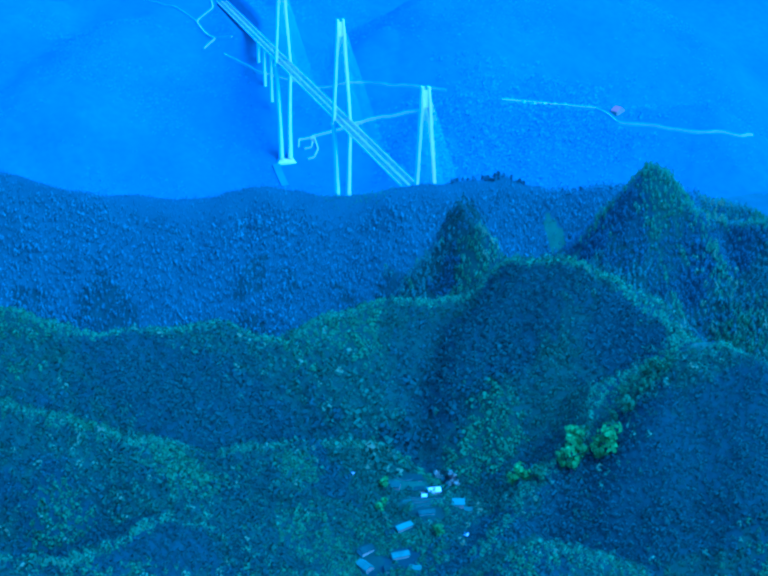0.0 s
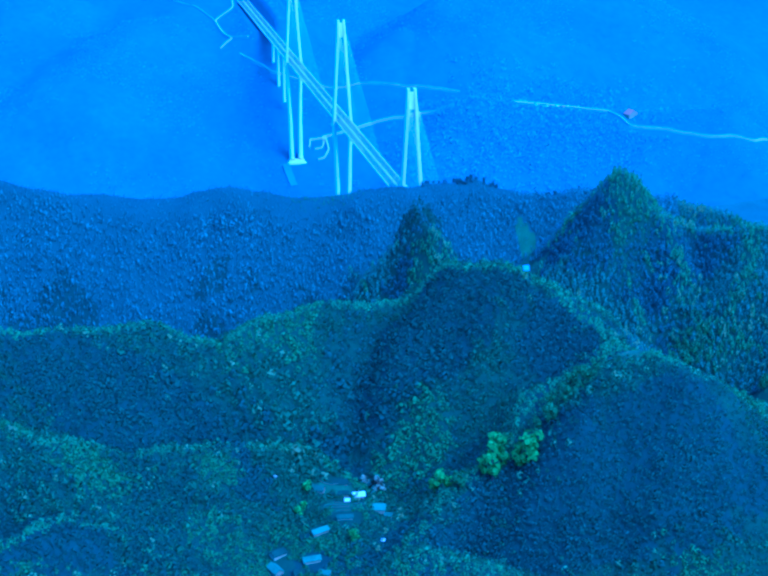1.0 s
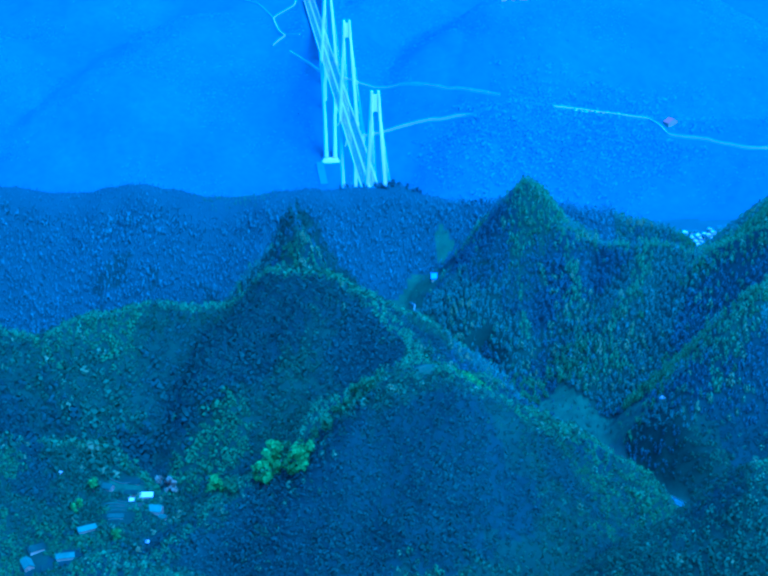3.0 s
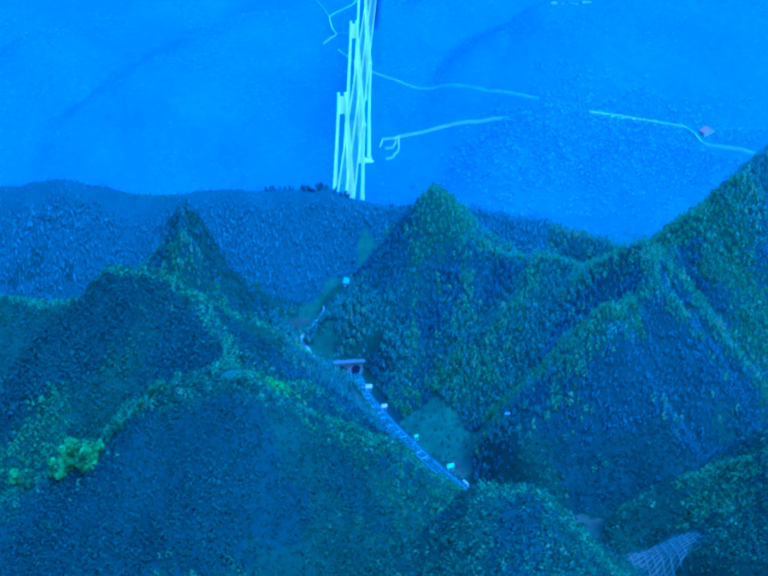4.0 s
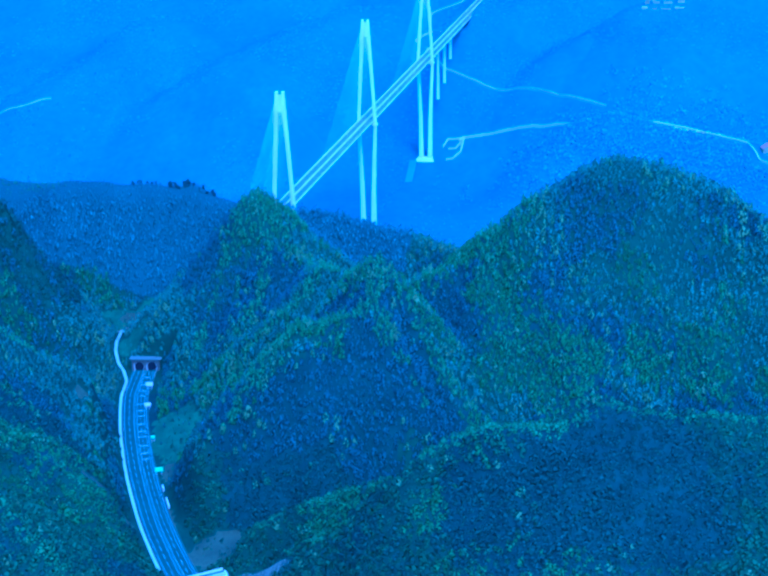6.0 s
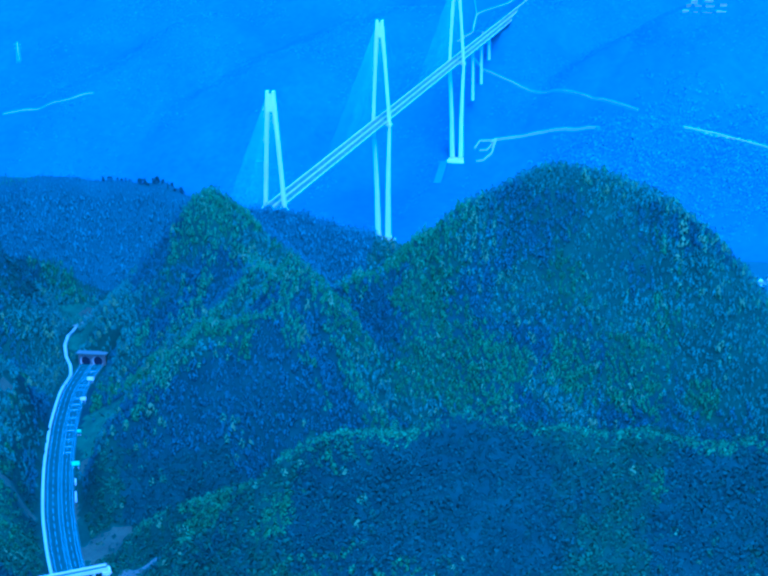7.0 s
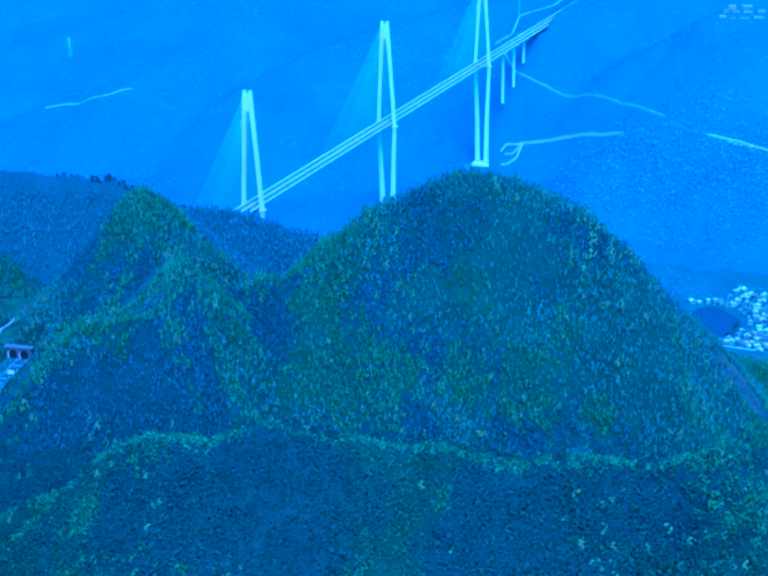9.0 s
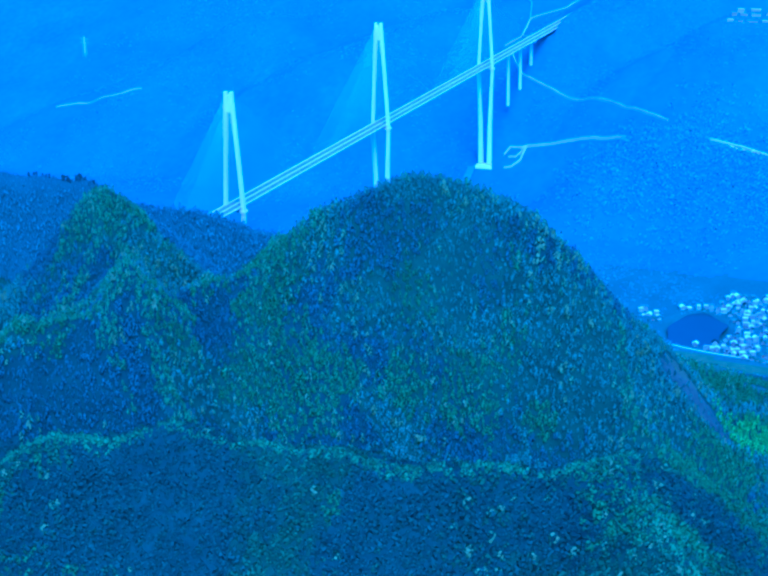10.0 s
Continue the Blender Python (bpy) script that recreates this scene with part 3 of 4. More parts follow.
# ---- woods ----
def crown_cloud(seed, leaves, wide, tall, size):
    """Leaf clumps of one crown: upright sprays strewn over an uneven, tapering egg."""
    r = np.random.default_rng(seed)
    lean = r.uniform(-0.06, 0.06, 2)
    out = []
    for i in range(leaves):
        h = (i + 0.5) / leaves
        a = i * 2.4 + r.uniform(-0.5, 0.5)
        rad = wide * math.sqrt(max(0.04, 1 - (1.9 * h - 0.75) ** 2 / 1.35)) * r.uniform(0.65, 1.05)
        c = np.array([math.cos(a) * rad + lean[0] * h, math.sin(a) * rad + lean[1] * h, tall * (0.10 + 0.84 * h) * r.uniform(0.92, 1.08)])
        u = np.array([-math.sin(a), math.cos(a), r.uniform(-0.3, 0.3)])
        v = np.array([-0.45 * math.cos(a), -0.45 * math.sin(a), 1.0]) + r.uniform(-0.3, 0.3, 3)
        u, v = u / np.linalg.norm(u), v / np.linalg.norm(v)
        s = size * r.uniform(0.7, 1.2)
        k = 0.55 * tall / (wide * 2)
        out.append([c + s * u * r.uniform(.6, 1), c + s * k * v * r.uniform(.8, 1.2), c - s * u * r.uniform(.6, 1), c - s * k * v * r.uniform(.8, 1.2)])
    return np.array(out)


def woods(name, px, py, scale, mats, label, leaves, wide=0.34, tall=0.68, size=0.24, seed=1, sink=0.1, index=None):
    pz = height(px, py) - sink
    r = np.random.default_rng(seed)
    kinds = [crown_cloud(seed * 20 + k, leaves, wide, tall, size) for k in range(9)]
    pick = r.integers(0, 9, len(px))
    ang = r.uniform(0, math.tau, len(px))
    tallness = scale * r.uniform(0.75, 1.3, len(px))
    V = np.array(kinds)[pick]
    c, s = np.cos(ang)[:, None, None], np.sin(ang)[:, None, None]
    X = (V[..., 0] * c - V[..., 1] * s) * scale[:, None, None] + px[:, None, None]
    Y = (V[..., 0] * s + V[..., 1] * c) * scale[:, None, None] + py[:, None, None]
    Z = V[..., 2] * tallness[:, None, None] + pz[:, None, None]
    vs = np.stack([X, Y, Z], -1).reshape(-1, 3)
    mi = None if index is None else np.repeat(index, leaves)
    # soft crowns: leaves are shaded by the crown's round form and the slope below, not one by one
    C = V.mean(2) - np.array([0, 0, tall * 0.30])
    C /= np.linalg.norm(C, axis=2, keepdims=True)
    N = np.stack([C[..., 0] * c[:, :, 0] - C[..., 1] * s[:, :, 0], C[..., 0] * s[:, :, 0] + C[..., 1] * c[:, :, 0], C[..., 2]], -1)
    S = np.stack([height(px - 0.8, py) - height(px + 0.8, py), height(px, py - 0.8) - height(px, py + 0.8), np.full(px.shape, 1.6)], -1)
    S /= np.linalg.norm(S, axis=1, keepdims=True)
    N = 0.75 * N + 0.5 * S[:, None, :]
    N /= np.linalg.norm(N, axis=2, keepdims=True)
    N = np.repeat(N.reshape(-1, 3), 4, axis=0)
    ob = big_mesh(name, vs, np.arange(len(vs)).reshape(-1, 4), mats, mi, normals=N)
    return tagged(ob, label, "trees", kind="stuff")


def scatter(x0, x1, y0, y1, step, seed):
    r = np.random.default_rng(seed)
    a, b = np.meshgrid(np.arange(x0, x1, step), np.arange(y0, y1, step), indexing="ij")
    a, b = a.ravel(), b.ravel()
    return a + r.uniform(-.5, .5, a.size) * step, b + r.uniform(-.5, .5, a.size) * step, r


def lie(px, py, reach=3.0):
    """How far a place stands out above the land round it: crests above 0, hollows below."""
    ring = [height(px + reach * math.cos(k * math.tau / 8), py + reach * math.sin(k * math.tau / 8)) for k in range(8)]
    return height(px, py) - sum(ring) / 8


def stand(x0, x1, y0, y1, step, seed, keep_share):
    """Places of trees on the wooded land, with what grows at each: its height, its leaf and how open the ground is."""
    px, py, r = scatter(x0, x1, y0, y1, step, seed)
    open_land = np.maximum.reduce([patch(px, py, OPEN_GRASS), patch(px, py, OPEN_FIELD), patch(px, py, OPEN_SOIL), patch(px, py, OPEN_SCREE)])
    slope_x, slope_y = height(px + 0.5, py) - height(px - 0.5, py), height(px, py + 0.5) - height(px, py - 0.5)
    keep = ((open_land < -0.05) | (r.random(px.size) < 0.42)) & ((road_distance(px, py) > 2.45) | (px > -121.0))
    # the far sides of the hills, which are turned from every view, stay thin
    keep &= (slope_x > -1.0) | (r.random(px.size) < 0.3)
    keep &= r.random(px.size) < np.clip(keep_share + 0.25 * np.hypot(slope_x, slope_y) + 0.3 * fbm(px / 4 + 31, py / 4, 2), 0, 1)
    keep &= crest_distance(px, py, [(x, y, 0) for x, y in VALLEY_LANE]) > 0.5
    keep &= ~(np.hypot((px + 121.9) / 1.0, (py + 3.2) / 1.9) < 1)
    for hx, hy, rad in YARDS:
        keep &= np.hypot(px - hx, py - hy) > rad
    px, py, open_land = px[keep], py[keep], open_land[keep]
    n = px.size
    stands_out = lie(px, py)
    sc = np.clip(0.62 + 0.5 * r.random(n) ** 2 + 0.3 * fbm(px / 5, py / 5, 3), 0.42, 1.3)
    crest_near = np.full(n, 99.0)
    warp_x, warp_y = px + 1.6 * fbm(px / 9, py / 9), py + 1.6 * fbm(px / 9 + 50, py / 9 + 9)
    # shrubs line the sharp crests
    for crest in [c for k, (c, _, top) in enumerate(RIDGES) if k > 2 and k not in (7, 8, 9, 10, 22) and top < 1.25]:
        crest_near = np.minimum(crest_near, crest_distance(warp_x, warp_y, crest))
    shrub = (crest_near < 0.6 + 0.9 * fbm(px / 3 + 9, py / 3, 3)) & (r.random(n) < 0.85) & (stands_out > -0.2)
    fresh = fbm(px / 13 + 40, py / 13, 4) + 0.12 * stands_out + 0.25 * (r.random(n) - 0.5)
    for cx, cy, rad in FRESH:
        fresh = np.maximum(fresh, 0.75 - np.hypot(px - cx, py - cy) / rad + 0.3 * (r.random(n) - 0.5))
    # hollows and steep flanks take dull leaves as painted shade, crests lighter and greener trees
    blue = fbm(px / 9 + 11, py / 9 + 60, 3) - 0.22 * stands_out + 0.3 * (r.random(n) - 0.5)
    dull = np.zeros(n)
    for cx, cy, rad in SHADE_TINT:
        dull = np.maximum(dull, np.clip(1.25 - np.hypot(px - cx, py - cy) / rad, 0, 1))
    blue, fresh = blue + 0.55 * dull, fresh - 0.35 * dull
    sunlit = np.zeros(n)
    for cx, cy, rad in SUNLIT_TINT:
        sunlit = np.maximum(sunlit, np.clip(1.2 - np.hypot(px - cx, py - cy) / rad, 0, 1))
    light = (r.random(n) < 0.10 + 0.10 * stands_out + 0.28 * sunlit - 0.22 * dull + 0.25 * fbm(px / 6 + 90, py / 6, 3)) & ~shrub
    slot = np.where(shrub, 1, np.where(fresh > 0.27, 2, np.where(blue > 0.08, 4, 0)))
    for cx, cy, rx, ry, turn in DARK_FACES:
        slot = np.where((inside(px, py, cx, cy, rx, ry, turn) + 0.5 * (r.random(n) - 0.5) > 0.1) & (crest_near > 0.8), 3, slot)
    slot = np.where(light & (slot != 3), np.where(r.random(n) < 0.5 * sunlit, 1, 5), slot)
    for cx, cy, rad in BRIGHT:
        slot = np.where(np.hypot(px - cx, py - cy) + 0.8 * rad * (r.random(n) - 0.5) < rad, 6, slot)
    slot = np.where((open_land > -0.05) & (r.random(n) < 0.6), 3, slot)
    sc = np.where(shrub, sc * 0.95, np.where(slot == 5, sc * 1.15, sc))
    sc = np.where(open_land > -0.05, sc * np.where(r.random(n) < 0.35, 0.55, 0.3), sc)
    return px, py, sc, slot, r


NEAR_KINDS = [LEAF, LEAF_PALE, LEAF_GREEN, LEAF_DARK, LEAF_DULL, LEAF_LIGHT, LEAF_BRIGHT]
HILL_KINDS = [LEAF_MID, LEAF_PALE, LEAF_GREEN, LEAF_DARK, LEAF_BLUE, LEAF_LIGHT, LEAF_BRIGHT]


def ridge_edge(px, py):
    return -104 + 3 * fbm(px / 5, py / 5, 2) + np.where(py < -28, 99, 0) - np.where(py > 20, 8, 0)


def near_edge(px, py):
    return np.where(py > 2, -138, -152 + 4 * fbm(px / 6 + 3, py / 6, 2))


# low bushy wood on the near hills
px, py, sc, slot, r = stand(-198, -136, -112, 88, 0.38, 3, 0.90)
a = px < near_edge(px, py)
px, py, sc, slot = px[a], py[a], sc[a], slot[a]
# more dark leaves mixed in towards either end
dark_mix = r.random(px.size) < np.where(py > 42, 0.48, np.where(py < -30, 0.30, 0.12)) + 0.5 * fbm(px / 7 + 5, py / 7, 3)
slot = np.where(dark_mix & (slot != 1) & (slot != 2), 3, slot)
slot = np.where((slot == 5) & (r.random(px.size) < 0.6), 0, slot)
hollow = np.clip(1.2 - np.hypot((px + 152) / 9, (py - 33) / 14), 0, 1) * (r.random(px.size) < 0.28)
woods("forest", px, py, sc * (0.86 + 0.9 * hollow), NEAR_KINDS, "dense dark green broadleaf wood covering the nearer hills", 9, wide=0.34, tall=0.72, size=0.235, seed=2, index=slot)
# slender taller trees on the steep hills behind
px, py, sc, slot, r = stand(-158, -80, -112, 40, 0.44, 13, 0.80)
a = (px > near_edge(px, py)) & (px < ridge_edge(px, py))
px, py, sc, slot = px[a], py[a], sc[a], slot[a]
slot = np.where((np.hypot(px + 119, (py - 11.5) * 0.9) + 1.5 * r.random(px.size) < 6.5) & (px < -112), np.where(r.random(px.size) < 0.3, 4, 3), slot)
woods("hill_forest", px, py, sc, HILL_KINDS, "mixed green wood on the steep karst hills, paled as if by haze", 12, wide=0.25, tall=0.98, size=0.165, seed=6, index=slot)
# thin upright trees on the long ridge
px, py, sc, slot, r = stand(-116, -80, -40, 88, 0.42, 23, 0.72)
a = px > ridge_edge(px, py)
px, py, sc, slot = px[a], py[a], sc[a], slot[a]
low = np.clip(crest_distance(px, py, RIDGES[0][0]) / 3.0, 0.45, 1)
woods("ridge_forest", px, py, sc * low, [LEAF_RIDGE_HAZE, LEAF_RIDGE_PALE, LEAF_PALE], "thin blue-green trees on the long ridge before the gorge, tinted for haze", 10, wide=0.20, tall=0.95, size=0.14, seed=4, index=np.where(np.hypot((px + 96.4) / 1.4, (py - 21.5) / 5) + 0.5 * r.random(px.size) < 1.2, 2, ((r.random(px.size) < 0.10) | (slot == 5)).astype(int)))
def far_stand(x0, x1, y0, y1, step, seed):
    px, py, r = scatter(x0, x1, y0, y1, step, seed)
    keep = (np.abs(py) > 3.5) | (px > 130)
    keep &= np.hypot((px + 15.6) / 8.6, (py + 65.0) / 6.0) > 1
    for pts, w in FAR_TRACKS:
        keep &= crest_distance(px, py, [(x, y, 0) for x, y in pts]) > 1.5
    return px[keep], py[keep], r


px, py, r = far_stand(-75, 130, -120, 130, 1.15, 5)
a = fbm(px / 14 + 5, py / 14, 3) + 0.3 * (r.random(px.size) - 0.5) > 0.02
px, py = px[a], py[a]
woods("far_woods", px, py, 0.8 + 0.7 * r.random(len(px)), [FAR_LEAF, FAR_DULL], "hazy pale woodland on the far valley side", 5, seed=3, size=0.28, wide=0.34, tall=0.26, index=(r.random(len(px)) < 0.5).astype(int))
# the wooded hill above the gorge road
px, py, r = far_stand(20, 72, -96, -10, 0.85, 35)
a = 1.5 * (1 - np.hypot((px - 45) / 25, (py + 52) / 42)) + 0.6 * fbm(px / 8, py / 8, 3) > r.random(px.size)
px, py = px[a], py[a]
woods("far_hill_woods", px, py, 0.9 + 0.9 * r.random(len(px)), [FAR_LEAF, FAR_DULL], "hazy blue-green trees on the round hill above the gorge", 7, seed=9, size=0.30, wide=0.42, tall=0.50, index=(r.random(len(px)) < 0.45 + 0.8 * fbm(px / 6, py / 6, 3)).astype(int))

# ---- cable-stayed bridge ----
bridge = thing("cable_stayed_bridge", pose(0, 0, 0), "pale concrete cable-stayed motorway bridge with three tall towers", "bridge")
DECK_HALF = 1.5
NEAR_END, FAR_END = -77.0, 138.0


def strip(bm, x0, x1, y0, y1, z0, z1):
    block(bm, x0, x1, y0, y1, z0, z1)


bm = bmesh.new()
hexa(bm, [(NEAR_END, -0.9, -0.38), (FAR_END, -0.9, -0.38), (FAR_END, 0.9, -0.38), (NEAR_END, 0.9, -0.38)],
     [(NEAR_END, -DECK_HALF, -0.06), (FAR_END, -DECK_HALF, -0.06), (FAR_END, DECK_HALF, -0.06), (NEAR_END, DECK_HALF, -0.06)])
block(bm, NEAR_END, FAR_END, -DECK_HALF, DECK_HALF, -0.06, 0.0)
deck = part("deck", bm, CONCRETE, bridge, "long straight pale concrete deck")
for side in (-1, 1):
    bm = bmesh.new()
    lo, hi = sorted((side * 0.16, side * 1.22))
    block(bm, NEAR_END, FAR_END, lo, hi, 0.004, 0.012)
    carriageway = part("carriageway", bm, DECK_SURFACE, deck, "pale grey asphalt carriageway")
    for y, h in ((1.30, 0.12), (1.46, 0.14), (0.1, 0.1)):
        bm = bmesh.new()
        block(bm, NEAR_END, FAR_END, side * y - 0.035, side * y + 0.035, 0.0, h)
        part("barrier", bm, CONCRETE, deck, "pale concrete edge barrier")


bm = bmesh.new()
for y in (-0.86, -0.5, 0.5, 0.86):
    x = NEAR_END + 0.5
    while x < FAR_END - 1:
        block(bm, x, x + 0.6, y - 0.012, y + 0.012, 0.016, 0.02)
        x += 1.5
tagged(part("lane_marking", bm, PAINT, deck, "white dashed lane lines"), kind="stuff")


def tower(x, top, foot, deck_z=0.0):
    """A diamond tower: two legs meet in a notched head above the deck and close up again below it."""
    tw = part("tower", bmesh.new(), CONCRETE, bridge, "tall slender pale concrete diamond tower")
    tw.location = (x, 0, 0)
    join = top - 3.3
    for s in (-1, 1):
        bm = bmesh.new()
        column(bm, (0, s * 1.62, -0.8), (0, s * 0.64, join), 0.92, 0.60, 0.86, 0.58)
        column(bm, (0, s * 0.64, join), (0, s * 0.5, top), 0.86, 0.58, 0.86, 0.46)
        part("upper_leg", bm, CONCRETE, tw)
        bm = bmesh.new()
        span = -1.1 - foot
        rings = [(0.0, 1.62, 0.92, 0.60), (0.28, 1.34, 1.05, 0.70), (0.6, 1.10, 1.25, 0.82), (1.0, 1.0, 1.5, 1.0)]
        for (t0, y0, wx0, wy0), (t1, y1, wx1, wy1) in zip(rings, rings[1:]):
            column(bm, (0, s * y1, -0.8 - span * t1), (0, s * y0, -0.8 - span * t0), wx1, wy1, wx0, wy0)
        part("lower_leg", bm, CONCRETE, tw)
        bm = bmesh.new()
        block(bm, -0.62, 0.62, s * 1.62 - 0.42, s * 1.62 + 0.42, -1.05, -0.62)
        part("corbel", bm, CONCRETE, tw, "short concrete corbel under the deck")
    bm = bmesh.new()
    hexa(bm, [(-0.3, -0.45, join + 0.1), (0.3, -0.45, join + 0.1), (0.3, 0.45, join + 0.1), (-0.3, 0.45, join + 0.1)],
         [(-0.3, -0.4, top - 0.55), (0.3, -0.4, top - 0.55), (0.3, 0.4, top - 0.55), (-0.3, 0.4, top - 0.55)])
    part("head_panel", bm, CONCRETE, tw, "concrete panel closing the notched tower head")
    bm = bmesh.new()
    block(bm, -0.45, 0.45, -1.4, 1.4, -0.98, -0.45)
    part("crossbeam", bm, CONCRETE, tw)
    bm = bmesh.new()
    block(bm, -1.5, 1.5, -2.1, 2.1, foot - 0.9, foot - 0.35)
    block(bm, -1.1, 1.1, -1.75, 1.75, foot - 0.35, foot + 0.1)
    part("pile_cap", bm, CONCRETE, tw, "stepped concrete foundation block")
    for way in (-1, 1):
        for s in (-1, 1):
            for k in range(22):
                bm = bmesh.new()
                reach = 2.2 + 1.17 * k
                if x < -50 and way < 0:
                    reach *= 0.78
                up = join + 0.5 + (top - join - 1.2) * k / 21
                rod(bm, (way * 0.3, s * 0.5, up), (way * reach, s * 1.38, 0.1), 0.008 if way < 0 else 0.004)
                part("stay_cable", bm, CABLE, tw)
    return tw


tower(-55, 18.2, -14.0)
tower(0, 18.96, -23.3)
tower(55, 18.3, -22.4)
for x, foot in ((69.5, -12.5), (77.5, -11.0), (85.0, -7.0)):
    bm = bmesh.new()
    column(bm, (x, 0, foot), (x, 0, -0.6), 0.5, 0.75, 0.42, 0.6)
    block(bm, x - 0.3, x + 0.3, -1.1, 1.1, -0.7, -0.38)
    part("pier", bm, CONCRETE, bridge, "twin-column concrete approach pier")

# ---- motorway from the tunnel ----
LANE = material("white_concrete_lane", [(0.3200, 0.3360, 0.2160), (0.4000, 0.4200, 0.2700), (0.4800, 0.5040, 0.3240)], 1.5, rough=0.8)
BEAM = material("grey_beam_concrete", [(0.1360, 0.1480, 0.0920), (0.2040, 0.2220, 0.1380)], 3.0)
ROAD_WIDTH = 0.88


def ribbon(bm, xs, ys, zs, left, right, thick=0.05, lift=0.0):
    """A strip along a line, between two offsets to its sides."""
    P = np.stack([xs, ys], 1)
    T = np.gradient(P, axis=0)
    T /= np.linalg.norm(T, axis=1)[:, None]
    N = np.stack([-T[:, 1], T[:, 0]], 1)
    rows = []
    for i in range(len(xs)):
        a, b = P[i] + N[i] * left, P[i] + N[i] * right
        z = zs[i] + lift
        rows.append([bm.verts.new((*a, z)), bm.verts.new((*b, z)), bm.verts.new((*b, z - thick)), bm.verts.new((*a, z - thick))])
    for p, q in zip(rows, rows[1:]):
        for i in range(4):
            j = (i + 1) % 4
            bm.faces.new((p[i], q[i], q[j], p[j]))
    bm.faces.new(rows[0])
    bm.faces.new(rows[-1][::-1])


ROAD_ZS = np.full(len(ROAD_X), ROAD_Z)
bm = bmesh.new()
ribbon(bm, ROAD_X, ROAD_Y, ROAD_ZS, -1.5 * ROAD_WIDTH, 1.5 * ROAD_WIDTH, 0.14)
road = part("road", bm, material("grey_verge_concrete", [(0.030, 0.050, 0.026), (0.042, 0.066, 0.034), (0.056, 0.084, 0.044)], 2.0, rough=0.85))
tagged(road, "curving dual carriageway of pale concrete leading into a tunnel", "road", kind="structure")
for a, b in ((-1.46, -0.06), (0.06, 1.46)):
    bm = bmesh.new()
    ribbon(bm, ROAD_X, ROAD_Y, ROAD_ZS, a * ROAD_WIDTH, b * ROAD_WIDTH, 0.01, 0.016)
    part("carriageway", bm, ASPHALT, road, "worn blue-grey asphalt carriageway")
for off, w in ((-1.19, 0.011), (-0.17, 0.011), (0.17, 0.011), (1.19, 0.011), (0.96, 0.009)):
    bm = bmesh.new()
    ribbon(bm, ROAD_X, ROAD_Y, ROAD_ZS, off - w, off + w, 0.006, 0.024)
    part("edge_line", bm, PAINT, road, "white painted edge line")
bm = bmesh.new()
ribbon(bm, ROAD_X, ROAD_Y, ROAD_ZS, -0.025, 0.025, 0.12, 0.08)
part("median_barrier", bm, BEAM, road, "grey concrete median barrier")
for off in (-1.36, 1.36):
    bm = bmesh.new()
    ribbon(bm, ROAD_X, ROAD_Y, ROAD_ZS, off - 0.018, off + 0.018, 0.25, 0.07)
    part("kerb_wall", bm, BEAM, road, "grey concrete side barrier")
bm = bmesh.new()
ribbon(bm, ROAD_X[9:], ROAD_Y[9:], ROAD_ZS[9:], -1.78, -1.50, 0.4, 0.05)
tagged(part("service_lane", bm, LANE), "white concrete service lane beside the motorway", "road", kind="structure")
ROAD_T = np.stack([np.gradient(ROAD_X), np.gradient(ROAD_Y)], 1)
ROAD_T /= np.linalg.norm(ROAD_T, axis=1)[:, None]
LEN = np.concatenate([[0], np.cumsum(np.hypot(np.diff(ROAD_X), np.diff(ROAD_Y)))])


def on_road(along, off):
    x, y = np.interp(along, LEN, ROAD_X), np.interp(along, LEN, ROAD_Y)
    tx, ty = np.interp(along, LEN, ROAD_T[:, 0]), np.interp(along, LEN, ROAD_T[:, 1])
    return x - ty * off, y + tx * off, math.degrees(math.atan2(ty, tx))


dash = bmesh.new()
block(dash, -0.45, 0.45, -0.012, 0.012, 0.0, 0.006)
first = part("lane_dash", dash, PAINT, road)
rung = bmesh.new()
block(rung, -0.04, 0.04, -0.36, 0.36, 0.0, 0.006)
bar = part("cross_marking", rung, PAINT, road, "white cross marking between the lanes")
for k in range(34):
    for off in (-0.68, 0.56):
        x, y, a = on_road(1.0 + 1.5 * k, off)
        ob = first if k == 0 and off == -0.68 else copy_thing(first, pose(0, 0, 0))
        ob.matrix_basis = pose(x, y, ROAD_Z + 0.02, 0, 0, a)
for k in range(13):
    x, y, a = on_road(2.2 + 1.75 * k + (0.4 if k % 3 else 0), 0.58)
    ob = bar if k == 0 else copy_thing(bar, pose(0, 0, 0))
    ob.matrix_basis = pose(x, y, ROAD_Z + 0.03, 0, 0, a)

